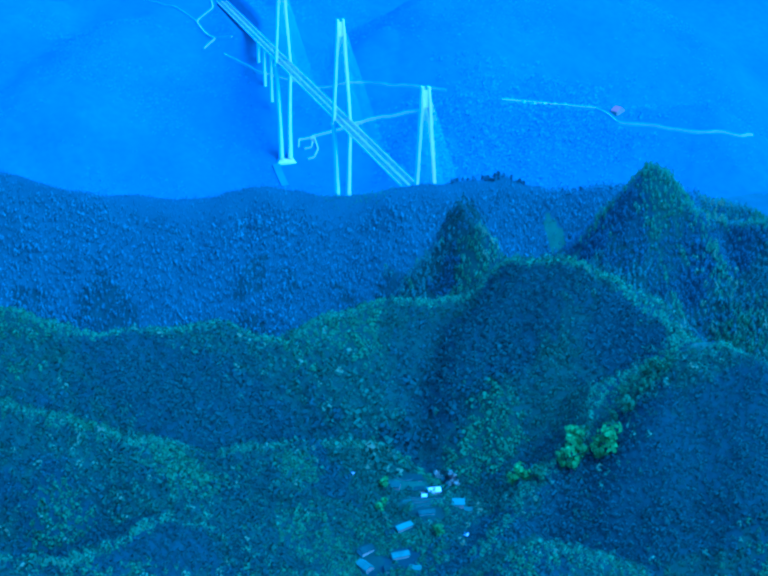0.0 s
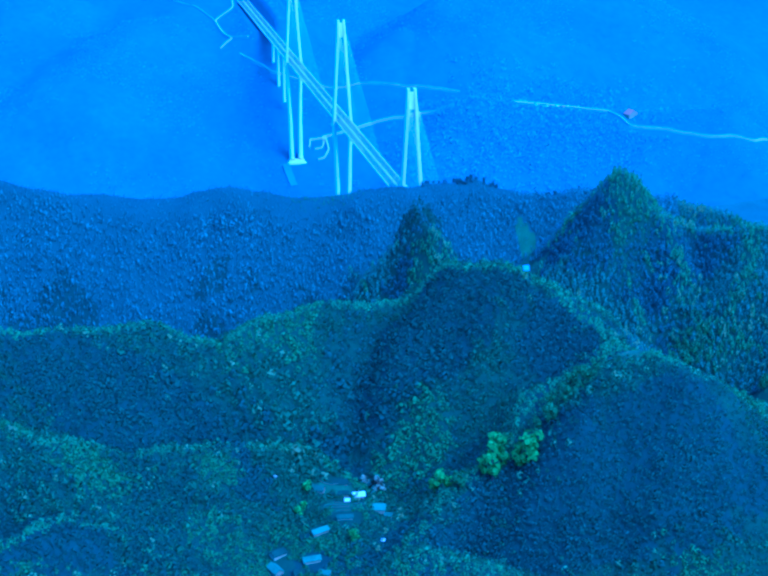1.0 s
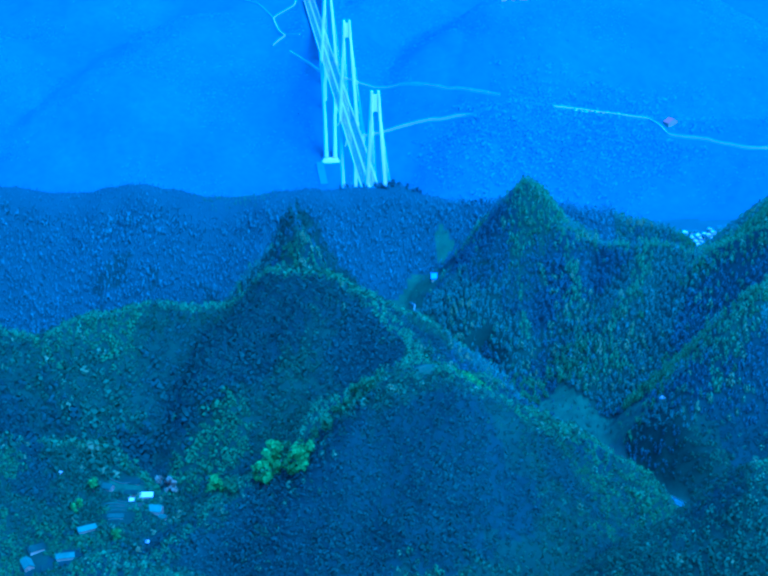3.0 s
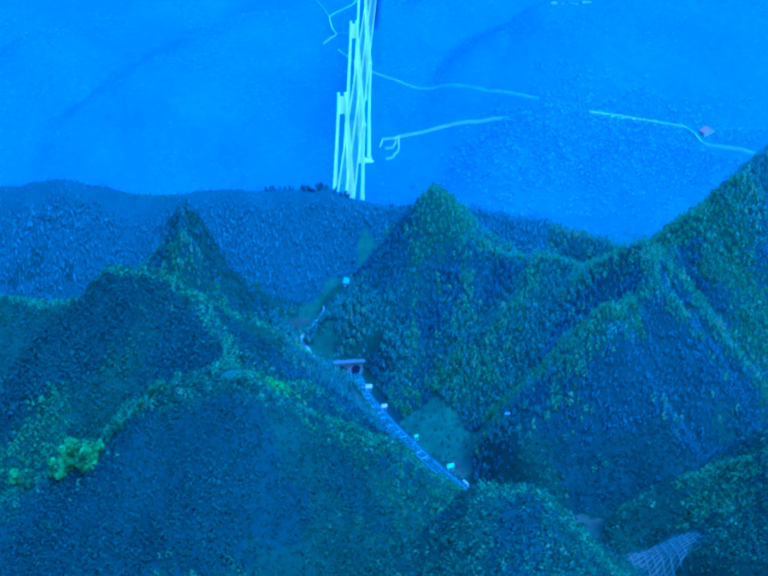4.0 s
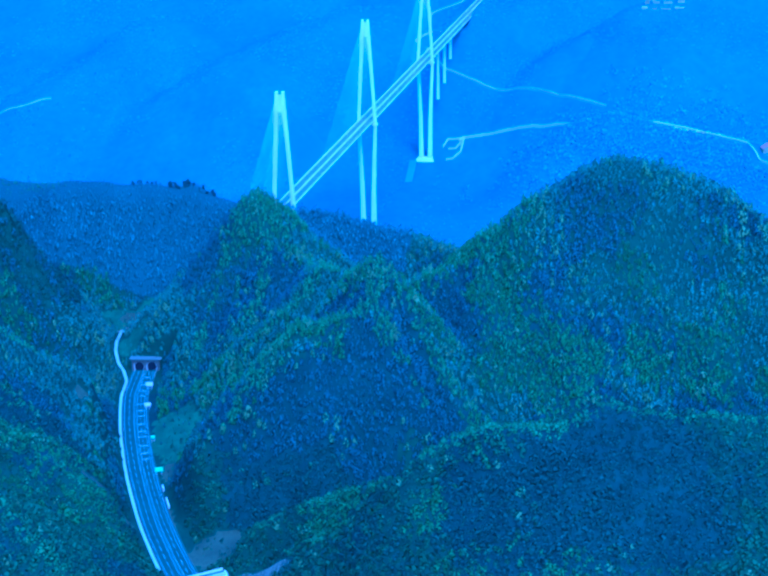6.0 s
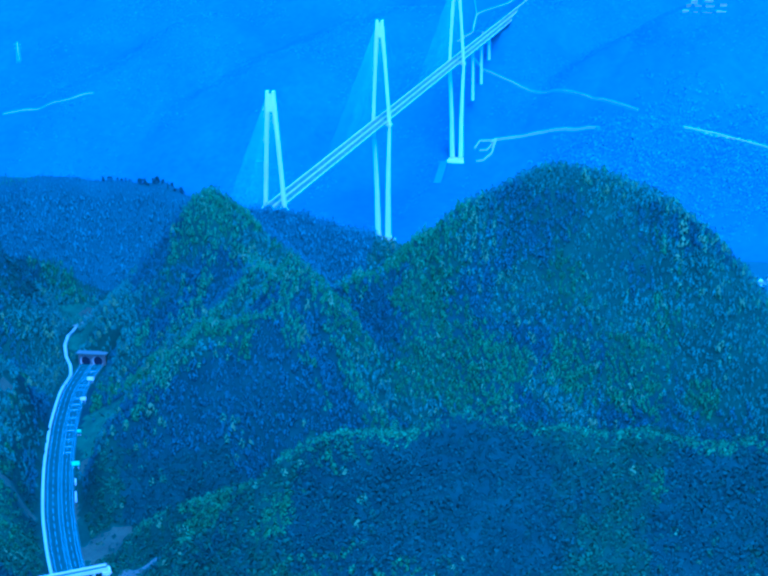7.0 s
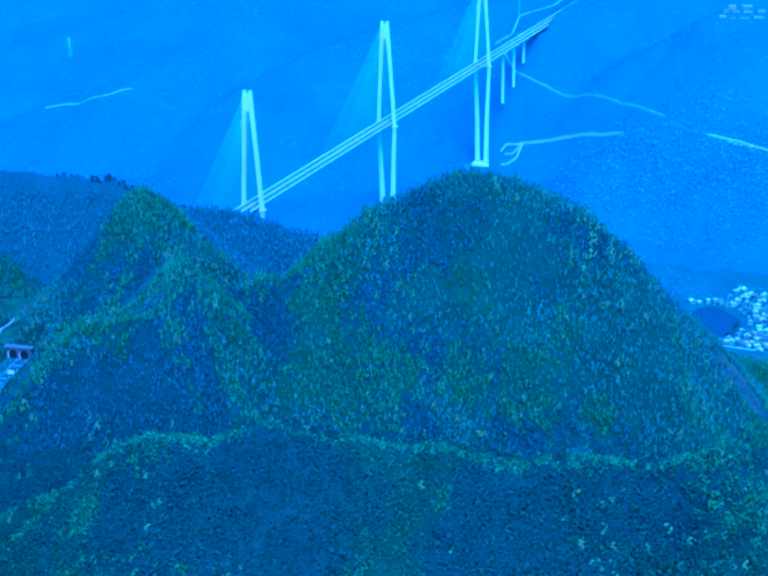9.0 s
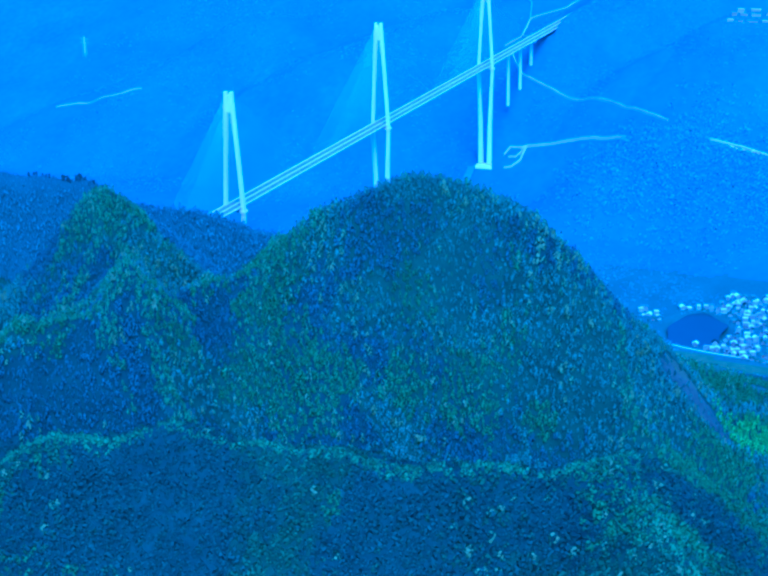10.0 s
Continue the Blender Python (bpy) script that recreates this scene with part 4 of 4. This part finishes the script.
# twin tunnel portal
portal = thing("tunnel_portal", pose(-121.75, -3.2, ROAD_Z, 0, 0, 10), "grey concrete headwall with two dark road tunnel arches", "tunnel")
bm = bmesh.new()
block(bm, 0.1, 0.9, -1.62, 1.62, -0.1, 1.30)
part("headwall", bm, material("stained_headwall", [(0.085, 0.085, 0.055), (0.12, 0.12, 0.078)], 2.0), portal)
bm = bmesh.new()
block(bm, -0.04, 0.95, -1.86, 1.86, 1.30, 1.42)
part("coping", bm, material("grey_coping", [(0.10, 0.11, 0.07), (0.14, 0.152, 0.098)], 2.0), portal, "pale concrete coping beam")
for s in (-1, 1):
    arc = [(-0.46, 0.0)] + [(0.56 * -math.cos(math.pi * k / 14 * 1.16 - 0.25), 0.50 + 0.56 * math.sin(math.pi * k / 14 * 1.16 - 0.25)) for k in range(15)] + [(0.46, 0.0)]
    bm = bmesh.new()
    a = [bm.verts.new((0.09, s * 0.72 + y, z)) for y, z in arc]
    b = [bm.verts.new((0.00, s * 0.72 + y * 1.12, z * 1.06)) for y, z in arc]
    for i in range(len(arc) - 1):
        bm.faces.new((a[i], a[i + 1], b[i + 1], b[i]))
    part("arch_ring", bm, CONCRETE, portal, "projecting concrete arch ring")
    # a flat dark sheet stands in for the shade inside the bore
    bm = bmesh.new()
    c = [bm.verts.new((0.09, s * 0.72 + y, z)) for y, z in arc]
    bm.faces.new(c[::-1])
    part("tunnel_bore", bm, DARK, portal, "flat dark face for the unlit tunnel bore")

# overbridge across the road
over = thing("overbridge", pose(-166.2, -24.6, ROAD_Z, 0, 0, -52), "white concrete overbridge crossing the motorway", "bridge")
bm = bmesh.new()
block(bm, -3.1, 3.1, -0.38, 0.38, 1.15, 1.32)
part("deck", bm, CONCRETE, over)
bm = bmesh.new()
block(bm, -3.1, 3.1, -0.28, 0.28, 1.325, 1.34)
part("roadway", bm, ASPHALT, over, "narrow grey roadway")
for y in (-0.36, 0.36):
    bm = bmesh.new()
    block(bm, -3.1, 3.1, y - 0.04, y + 0.04, 1.32, 1.52)
    part("parapet", bm, CONCRETE, over, "pale parapet")
for x in (-1.9, 0.0, 1.9):
    bm = bmesh.new()
    column(bm, (x, 0, -0.3), (x, 0, 1.15), 0.22, 0.5, 0.22, 0.6)
    part("pier", bm, CONCRETE, over)
for x in (-3.0, 3.0):
    bm = bmesh.new()
    block(bm, x - 0.4, x + 0.4, -0.5, 0.5, -0.6, 1.14)
    part("abutment", bm, CONCRETE, over)

# roadside signs and boxes
for along, off, wide, mat, text in ((5.4, 1.30, 0.75, PAINT, "white roadside sign board on two steel posts"), (11.0, 1.35, 0.65, PAINT, "white roadside sign board on two steel posts"),
                                    (19.2, 1.60, 0.45, GREEN_SIGN, "small turquoise roadside sign on steel posts"), (27.0, 1.55, 0.80, GREEN_SIGN, "turquoise direction sign on steel posts")):
    x, y, a = on_road(along, off)
    sign = thing("road_sign", pose(x, y, ROAD_Z, 0, 0, a), text, "sign", "signs along the motorway")
    for o in (-0.3, 0.3):
        bm = bmesh.new()
        rod(bm, (0, o * wide, -0.1), (0, o * wide, 0.62), 0.025, 6)
        part("post", bm, CABLE, sign)
    bm = bmesh.new()
    block(bm, -0.03, 0.03, -wide / 2, wide / 2, 0.36, 0.36 + 0.5 * wide + 0.06)
    part("board", bm, mat, sign)
for along, length in ((29.0, 1.4), (32.2, 1.9)):
    bm = bmesh.new()
    i0, i1 = np.searchsorted(LEN, along), np.searchsorted(LEN, along + length)
    ribbon(bm, ROAD_X[i0:i1 + 1], ROAD_Y[i0:i1 + 1], ROAD_ZS[i0:i1 + 1], 1.46, 1.58, 0.3, 0.22)
    tagged(part("kerb_block", bm, PAINT), "white concrete safety wall at the road's edge", "barrier", "safety walls")

# concrete lattice that holds the cut slope beside the pit
lattice = thing("slope_lattice", pose(0, 0, 0), "pale concrete lattice beams holding a cut earth slope", "retaining lattice")
LATTICE_EDGE = ([-34.8, -33.0, -31.2, -28.6], [-168.6, -166.7, -165.3, -164.6])
for k in range(13):
    y = -28.6 - 0.5 * k
    top = float(np.interp(y, *LATTICE_EDGE))
    xs = np.linspace(top, -170.2, 12)
    ys = np.linspace(y, y - 0.5, 12)
    bm = bmesh.new()
    ribbon(bm, xs, ys, height(xs, ys), -0.022, 0.022, 0.3, 0.09)
    part("lattice_beam", bm, BEAM, lattice)
for k in range(11):
    x = -164.9 - 0.5 * k
    ys = np.linspace(-28.6, float(np.interp(x, [-168.6, -166.7, -165.3, -164.6], [-34.8, -33.0, -31.2, -28.7])), 16)
    xs = np.full(16, x)
    bm = bmesh.new()
    ribbon(bm, xs, ys, height(xs, ys), -0.022, 0.022, 0.3, 0.10)
    part("lattice_beam", bm, BEAM, lattice)


# ---- lanes and tracks that follow the ground ----
def track(name, points, width, mat, label, steps=60, lift=0.06):
    P = np.array(points, float)
    s = np.linspace(0, len(P) - 1, steps)
    xs, ys = np.interp(s, range(len(P)), P[:, 0]), np.interp(s, range(len(P)), P[:, 1])
    for _ in range(4):
        xs[1:-1] = (xs[:-2] + 2 * xs[1:-1] + xs[2:]) / 4
        ys[1:-1] = (ys[:-2] + 2 * ys[1:-1] + ys[2:]) / 4
    d = width / 2
    z = np.maximum.reduce([height(xs + a, ys + b) for a in (-d, 0, d) for b in (-d, 0, d)])
    bm = bmesh.new()
    ribbon(bm, xs, ys, z, -d, d, 0.8, lift)
    return tagged(part(name, bm, mat), label, "road", kind="structure")


track("valley_lane", VALLEY_LANE, 0.35, PALE_ROAD, "narrow pale concrete lane through the valley fields")
track("farm_lane", [(-105.5, 0.6), (-108.0, 0.3), (-110.5, 0.9), (-114.0, 3.4)], 0.16, PALE_ROAD, "thin pale farm lane between valley fields", 40)
for pts, w in FAR_TRACKS:
    track("far_road", pts, w * 1.15, PALE_ROAD, "pale mountain road winding along the far valley side", 90, 0.35)
track("riverside_road", [(-25.0, -62.6), (-25.6, -64.8), (-26.3, -68.9), (-26.5, -72.9), (-26.7, -78.9), (-27.2, -86.0)], 0.4, LANE, "pale riverside road along the town", 60)
track("access_slab", [(53.5, 2.6), (50, 2.4), (46.0, 2.1)], 1.7, SPOIL, "pale graded bank below the far bridge tower", 20)


# ---- houses ----
def house(x, y, turn, w, d, h, roof_mat, label, group, gable=True, storeys=1, wall_mat=WHITE_WALL):
    z = float(min(height([x - w / 2, x + w / 2], [y, y]))) - 0.08
    ho = thing("house", pose(x, y, z, 0, 0, turn), label, "house", group)
    bm = bmesh.new()
    block(bm, -w / 2, w / 2, -d / 2, d / 2, -0.2, h)
    if gable:
        for s in (-1, 1):
            q = [bm.verts.new(p) for p in ((s * w / 2, -d / 2, h), (s * w / 2, d / 2, h), (s * w / 2, 0, h + d * 0.3))]
            bm.faces.new(q if s > 0 else q[::-1])
    part("wall", bm, wall_mat, ho)
    bm = bmesh.new()
    e, t = 0.07, 0.05
    if gable:
        for s in (-1, 1):
            lo = [(-w / 2 - e, s * (d / 2 + e), h - 0.06), (w / 2 + e, s * (d / 2 + e), h - 0.06), (w / 2 + e, 0, h + d * 0.3), (-w / 2 - e, 0, h + d * 0.3)]
            if s < 0:
                lo = lo[::-1]
            lo = lo[::-1] if s > 0 else lo[::-1]
            hexa(bm, lo, [(a, b, c + t) for a, b, c in lo])
        bmesh.ops.recalc_face_normals(bm, faces=bm.faces)
        part("roof", bm, roof_mat, ho)
    else:
        block(bm, -w / 2 - 0.03, w / 2 + 0.03, -d / 2 - 0.03, d / 2 + 0.03, h, h + 0.05)
        part("roof", bm, roof_mat, ho)
        bm = bmesh.new()
        for a in (-1, 1):
            block(bm, a * w / 2 - 0.02, a * w / 2 + 0.02, -d / 2, d / 2, h + 0.05, h + 0.13)
            block(bm, -w / 2, w / 2, a * d / 2 - 0.02, a * d / 2 + 0.02, h + 0.05, h + 0.13)
        part("parapet", bm, wall_mat, ho)
    n = max(1, int(d / 0.35))
    for f in range(storeys):
        for k in range(n):
            yy = -d / 2 + (k + 0.5) * d / n
            bm = bmesh.new()
            zc = h * (f + 0.55) / storeys
            block(bm, -w / 2 - 0.012, -w / 2 + 0.01, yy - 0.06, yy + 0.06, zc - 0.07, zc + 0.07)
            part("window", bm, DARK, ho, "dark window")
    bm = bmesh.new()
    block(bm, -0.07, 0.07, -d / 2 - 0.012, -d / 2 + 0.01, 0.0, min(0.24, h * 0.8))
    part("door", bm, BARK, ho, "dark wooden door")
    return ho


HAMLET = "houses of the hamlet"
r = np.random.default_rng(11)
for x, y, turn, w, d, h, mat, text in (
        (-158.6, 33.7, 60, 0.9, 0.8, 0.45, GREY_ROOF, "whitewashed farmhouse with a grey tile roof"),
        (-157.4, 31.8, 86, 1.7, 0.8, 0.40, GREY_ROOF, "long dark-roofed farmhouse above the terraces"),
        (-158.9, 31.9, 82, 1.5, 0.6, 0.32, GREY_ROOF, "low grey-roofed barn beside the farmhouse"),
        (-159.3, 30.3, 86, 1.0, 0.7, 0.40, WHITE_ROOF, "small farm building with a bright white sheet roof"),
        (-160.3, 31.5, 70, 0.35, 0.4, 0.30, WHITE_ROOF, "tiny white shed in the yard"),
        (-163.1, 29.3, 75, 1.0, 1.0, 0.50, PALE_TILE, "whitewashed farmhouse with a pale tile roof"),
        (-164.0, 28.7, 70, 0.6, 0.5, 0.35, PALE_TILE, "pale lean-to beside the farmhouse"),
        (-165.8, 35.0, 112, 1.5, 0.65, 0.42, PALE_TILE, "long farmhouse with a pale grey roof"),
        (-166.5, 36.4, 100, 0.7, 0.6, 0.38, GREY_ROOF, "low shed with a grey tile roof"),
        (-164.6, 32.6, 85, 1.3, 0.5, 0.34, GREY_ROOF, "low barn with a dark tile roof"),
        (-168.3, 38.9, 115, 1.2, 0.8, 0.42, GREY_ROOF, "farmhouse with a grey tile roof"),
        (-170.2, 39.4, 20, 1.4, 0.8, 0.42, PALE_TILE, "farmhouse with a pale grey roof"),
        (-169.8, 36.4, 95, 1.4, 0.7, 0.42, PALE_TILE, "long farmhouse with a pale grey roof"),
        (-171.2, 37.4, 85, 1.3, 0.7, 0.42, GREY_ROOF, "farmhouse with a grey tile roof"),
        (-171.6, 35.6, 60, 0.9, 0.6, 0.38, PALE_TILE, "shed with a pale roof"),
        (-167.2, 29.9, 60, 0.25, 0.3, 0.25, WHITE_ROOF, "tiny white hut among trees"),
        (-159.1, 37.7, 60, 0.3, 0.3, 0.3, WHITE_ROOF, "tiny white hut among trees")):
    house(x, y, turn, w, d, h, mat, text, HAMLET)
for k, (x, y0, y1) in enumerate(((-157.6, 30.2, 33.6), (-160.4, 30.6, 33.4), (-161.4, 30.4, 33.8), (-162.2, 30.4, 33.8), (-163.2, 30.8, 33.6), (-162.6, 24.6, 27.4), (-155.6, 32.4, 34.6))):
    ys = np.linspace(y0, y1, 14)
    xs = x + 0.25 * np.sin(ys * 1.3 + k)
    bm = bmesh.new()
    ribbon(bm, xs, ys, height(xs, ys), -0.06, 0.06, 0.5, 0.10)
    tagged(part("terrace_wall", bm, STONE), "low grey stone wall edging a terraced plot", "wall", "terrace walls of the hamlet")
house(-105.2, -2.4, 80, 0.6, 1.3, 0.40, BLUE_ROOF, "long low hut with a blue sheet roof", "")
house(-147.0, -19.6, 20, 0.35, 0.45, 0.3, WHITE_ROOF, "tiny white hut beside the fields", "")

TOWN = "buildings of the town in the gorge"
TOWN_WALL = material("pale_town_wall", [(0.1890, 0.2009, 0.1351), (0.3510, 0.3731, 0.2509)], 2.0, piece=0.4)
sites = []
while len(sites) < 235:
    zone = r.random()
    if zone < 0.11:
        k = r.random()
        x, y = -11.0 - 3.2 * k + r.uniform(-1.3, 1.3), -54.6 - 3.4 * k + r.uniform(-0.7, 0.7)
    elif zone < 0.19:
        k = r.random()
        x, y = -7.0 + 1.8 * k + r.uniform(-0.8, 0.8), -59.8 - 5.5 * k + r.uniform(-0.5, 0.5)
    elif zone < 0.40:
        k = r.random()
        x, y = -24.2 - 2.6 * k + r.uniform(-1.2, 1.0), -68.4 - 11.5 * k
    else:
        x, y = r.uniform(-26, 5), r.uniform(-83, -66)
    wet = np.hypot((x + 15.6) / 8.9, (y + 65.0) / 6.1) < 1
    on_lane = abs(x + 26.4) < 0.5
    close = any(abs(x - u) < 0.85 and abs(y - v) < 0.75 for u, v in sites)
    if not (wet or on_lane or close):
        sites.append((x, y))
for x, y in sites:
    f = int(r.integers(1, 4))
    flat = r.random() < 0.6
    house(x, y, r.uniform(-25, 25) + 20, r.uniform(0.5, 0.95), r.uniform(0.55, 1.1), 0.26 * f, WHITE_ROOF if r.random() < 0.42 else PALE_TILE if r.random() < 0.6 else GREY_ROOF,
          "white town building with a %s roof" % ("flat" if flat else "pitched"), TOWN, not flat, f, TOWN_WALL)
for x, y, w, d, h in ((89.6, -45.4, 0.8, 1.6, 0.6), (89.9, -47.6, 0.9, 1.4, 0.5), (90.2, -50.2, 0.8, 2.6, 0.45), (90.6, -53.4, 0.9, 2.4, 0.5), (91.6, -45.8, 0.9, 1.3, 0.9), (91.9, -47.9, 0.8, 1.8, 0.6), (92.2, -50.6, 0.9, 2.2, 0.6), (92.6, -53.6, 0.9, 1.8, 0.8), (93.8, -46.8, 0.8, 1.6, 0.9), (94.2, -50.0, 0.9, 2.4, 0.6)):
    house(x, y, 5, w, d, h, PALE_TILE if int(d * 10) % 4 else WHITE_ROOF, "long pale works building on the far mountainside", "works buildings on the far mountainside", False, 2)

for k in range(9):
    x, y = 51.5 - 0.28 * k, -55.5 - 1.15 * k
    house(x - 1.0, y, 15, 0.5, 0.8, 0.4, WHITE_ROOF, "small white house below the mountain road", "houses below the mountain road", k % 2 == 0)
house(41.4, -74.8, 20, 2.0, 3.0, 0.9, RED_ROOF, "hall with a red-brown roof beside the mountain road", "")


# ---- single trees ----
def tree(x, y, tall, mat, label, group, seed, low=0.22):
    z = float(height([x], [y])[0])
    tr = thing("tree", pose(x, y, z), label, "tree", group)
    q = np.random.default_rng(seed)
    bm = bmesh.new()
    for k in range(4):
        a, b = k / 4, (k + 1) / 4
        rod(bm, (0.03 * k, 0, tall * 0.75 * a - 0.05), (0.03 * (k + 1), 0, tall * 0.75 * b), 0.07 * tall * (1 - 0.75 * a), 6)
    for k in range(5):
        an, hh = q.uniform(0, 6.28), tall * q.uniform(0.3, 0.6)
        rod(bm, (0.03, 0, hh), (0.28 * tall * math.cos(an), 0.28 * tall * math.sin(an), hh + 0.22 * tall), 0.018 * tall, 4)
    part("trunk", bm, BARK, tr, "brown trunk with spreading limbs")
    lumps = [(q.uniform(-.22, .22) * tall, q.uniform(-.22, .22) * tall, tall * q.uniform(low, 0.9), tall * q.uniform(0.12, 0.24)) for _ in range(9)]
    quad = []
    for cx, cy, cz, cr in lumps:
        for _ in range(26):
            n = q.normal(size=3)
            n /= np.linalg.norm(n)
            c = np.array([cx, cy, cz]) + n * cr * q.uniform(0.6, 1.1)
            u = np.cross(n + q.uniform(-.6, .6, 3), q.uniform(-1, 1, 3))
            u /= np.linalg.norm(u)
            v = np.cross(n, u)
            s = 0.085 * tall * q.uniform(0.6, 1.2)
            quad.append([c + s * u, c + s * v, c - s * u, c - s * v])
    vs = np.array(quad).reshape(-1, 3)
    crown = big_mesh("crown", vs, np.arange(len(vs)).reshape(-1, 4), [mat], smooth=False)
    crown.parent = tr
    return tr


for k, (x, y, tall) in enumerate(((-166.0, 17.1, 2.7), (-165.5, 16.6, 2.2), (-165.7, 17.7, 2.0), (-165.4, 19.9, 2.6), (-164.8, 20.3, 2.1), (-164.2, 19.4, 2.4), (-163.4, 18.9, 2.0), (-165.0, 19.2, 1.8), (-163.7, 24.0, 2.1), (-163.1, 24.4, 1.6), (-163.9, 23.4, 1.4))):
    tree(x, y, tall, LEAF_BRIGHT, "bright yellow-green leafy tree on the valley side", "bright green trees above the hamlet", 60 + k)
for k, (x, y, tall) in enumerate(((-160.1, 10.4, 1.7), (-162.0, 12.0, 1.6), (-163.5, 12.9, 1.5), (-161.2, 13.6, 1.4), (-164.5, 14.5, 1.8), (-163.8, 15.6, 1.6), (-163.0, 11.2, 1.5), (-162.2, 9.8, 1.7), (-161.0, 8.8, 1.5), (-165.2, 22.8, 1.7), (-163.4, 18.2, 1.6), (-160.3, 7.6, 1.4))):
    tree(x, y, tall, LEAF_GREEN, "mid-green leafy tree below the saddle", "green trees below the saddle", 80 + k)
for k, (x, y, tall) in enumerate(((-162.7, 36.0, 1.4), (-159.3, 34.9, 1.3), (-167.5, 32.4, 1.1))):
    tree(x, y, tall, LEAF_BRIGHT, "yellow-green tree beside the farmhouses", "trees among the farmhouses", 90 + k)
tree(-158.0, 28.3, 1.7, BLOSSOM, "tree covered in pale grey blossom", "", 97)
tree(-157.0, 29.2, 1.3, BLOSSOM, "tree covered in pale grey blossom", "", 98)
q = np.random.default_rng(21)
for y0, y1, count, tall in ((8.6, 4.6, 7, 0.75), (3.8, 1.0, 8, 0.95), (0.6, -2.6, 6, 0.85), (-7.6, -10.2, 5, 0.8), (-14.0, -16.5, 4, 0.7)):
    for k in range(count):
        y = y0 + (y1 - y0) * (k + q.uniform(0.1, 0.9)) / count
        x = float(np.interp(-y, [-16, -8, -1.2, 3.9, 7.9, 13, 18], [-96.1, -94.2, -92.4, -92.0, -92.2, -92.9, -92.0])) + q.uniform(-0.7, 0.2)
        tree(x, y, tall * q.uniform(0.5, 1.0), LEAF_BLUE, "low dark tree on the ridge crest", "trees along the ridge crest", int(q.integers(1, 9999)), 0.12)

# lattice mast on the far mountainside
mast = thing("lattice_mast", pose(PYLON[0], PYLON[1], float(height([PYLON[0]], [PYLON[1]])[0])), "slender pale steel lattice mast on the far mountainside", "mast")
bm = bmesh.new()
for a in (-1, 1):
    for b in (-1, 1):
        rod(bm, (a * 0.5, b * 0.5, -0.3), (a * 0.08, b * 0.08, 5.5), 0.05)
for k in range(8):
    z = k * 0.7
    w = 0.5 * (1 - z / 6.5)
    rod(bm, (-w, -w, z), (w, w, z + 0.7), 0.03)
    rod(bm, (w, -w, z), (-w, w, z + 0.7), 0.03)
part("lattice", bm, CABLE, mast)
for z in (3.8, 4.8):
    bm = bmesh.new()
    rod(bm, (0, -1.2, z), (0, 1.2, z), 0.06)
    part("crossarm", bm, CABLE, mast)

# reservoir bend beside the town
bm = bmesh.new()
rim = [bm.verts.new((-15.6 + (8.0 + 0.9 * math.sin(3 * a) + 0.5 * math.cos(5 * a)) * math.cos(a), -65.0 + (5.2 + 0.7 * math.cos(2 * a) + 0.4 * math.sin(5 * a)) * math.sin(a), -26.30)) for a in [k * math.tau / 48 for k in range(48)]]
bm.faces.new(rim)
tagged(part("water", bm, WATER), "still dark reservoir water beside the town", "water", kind="structure")
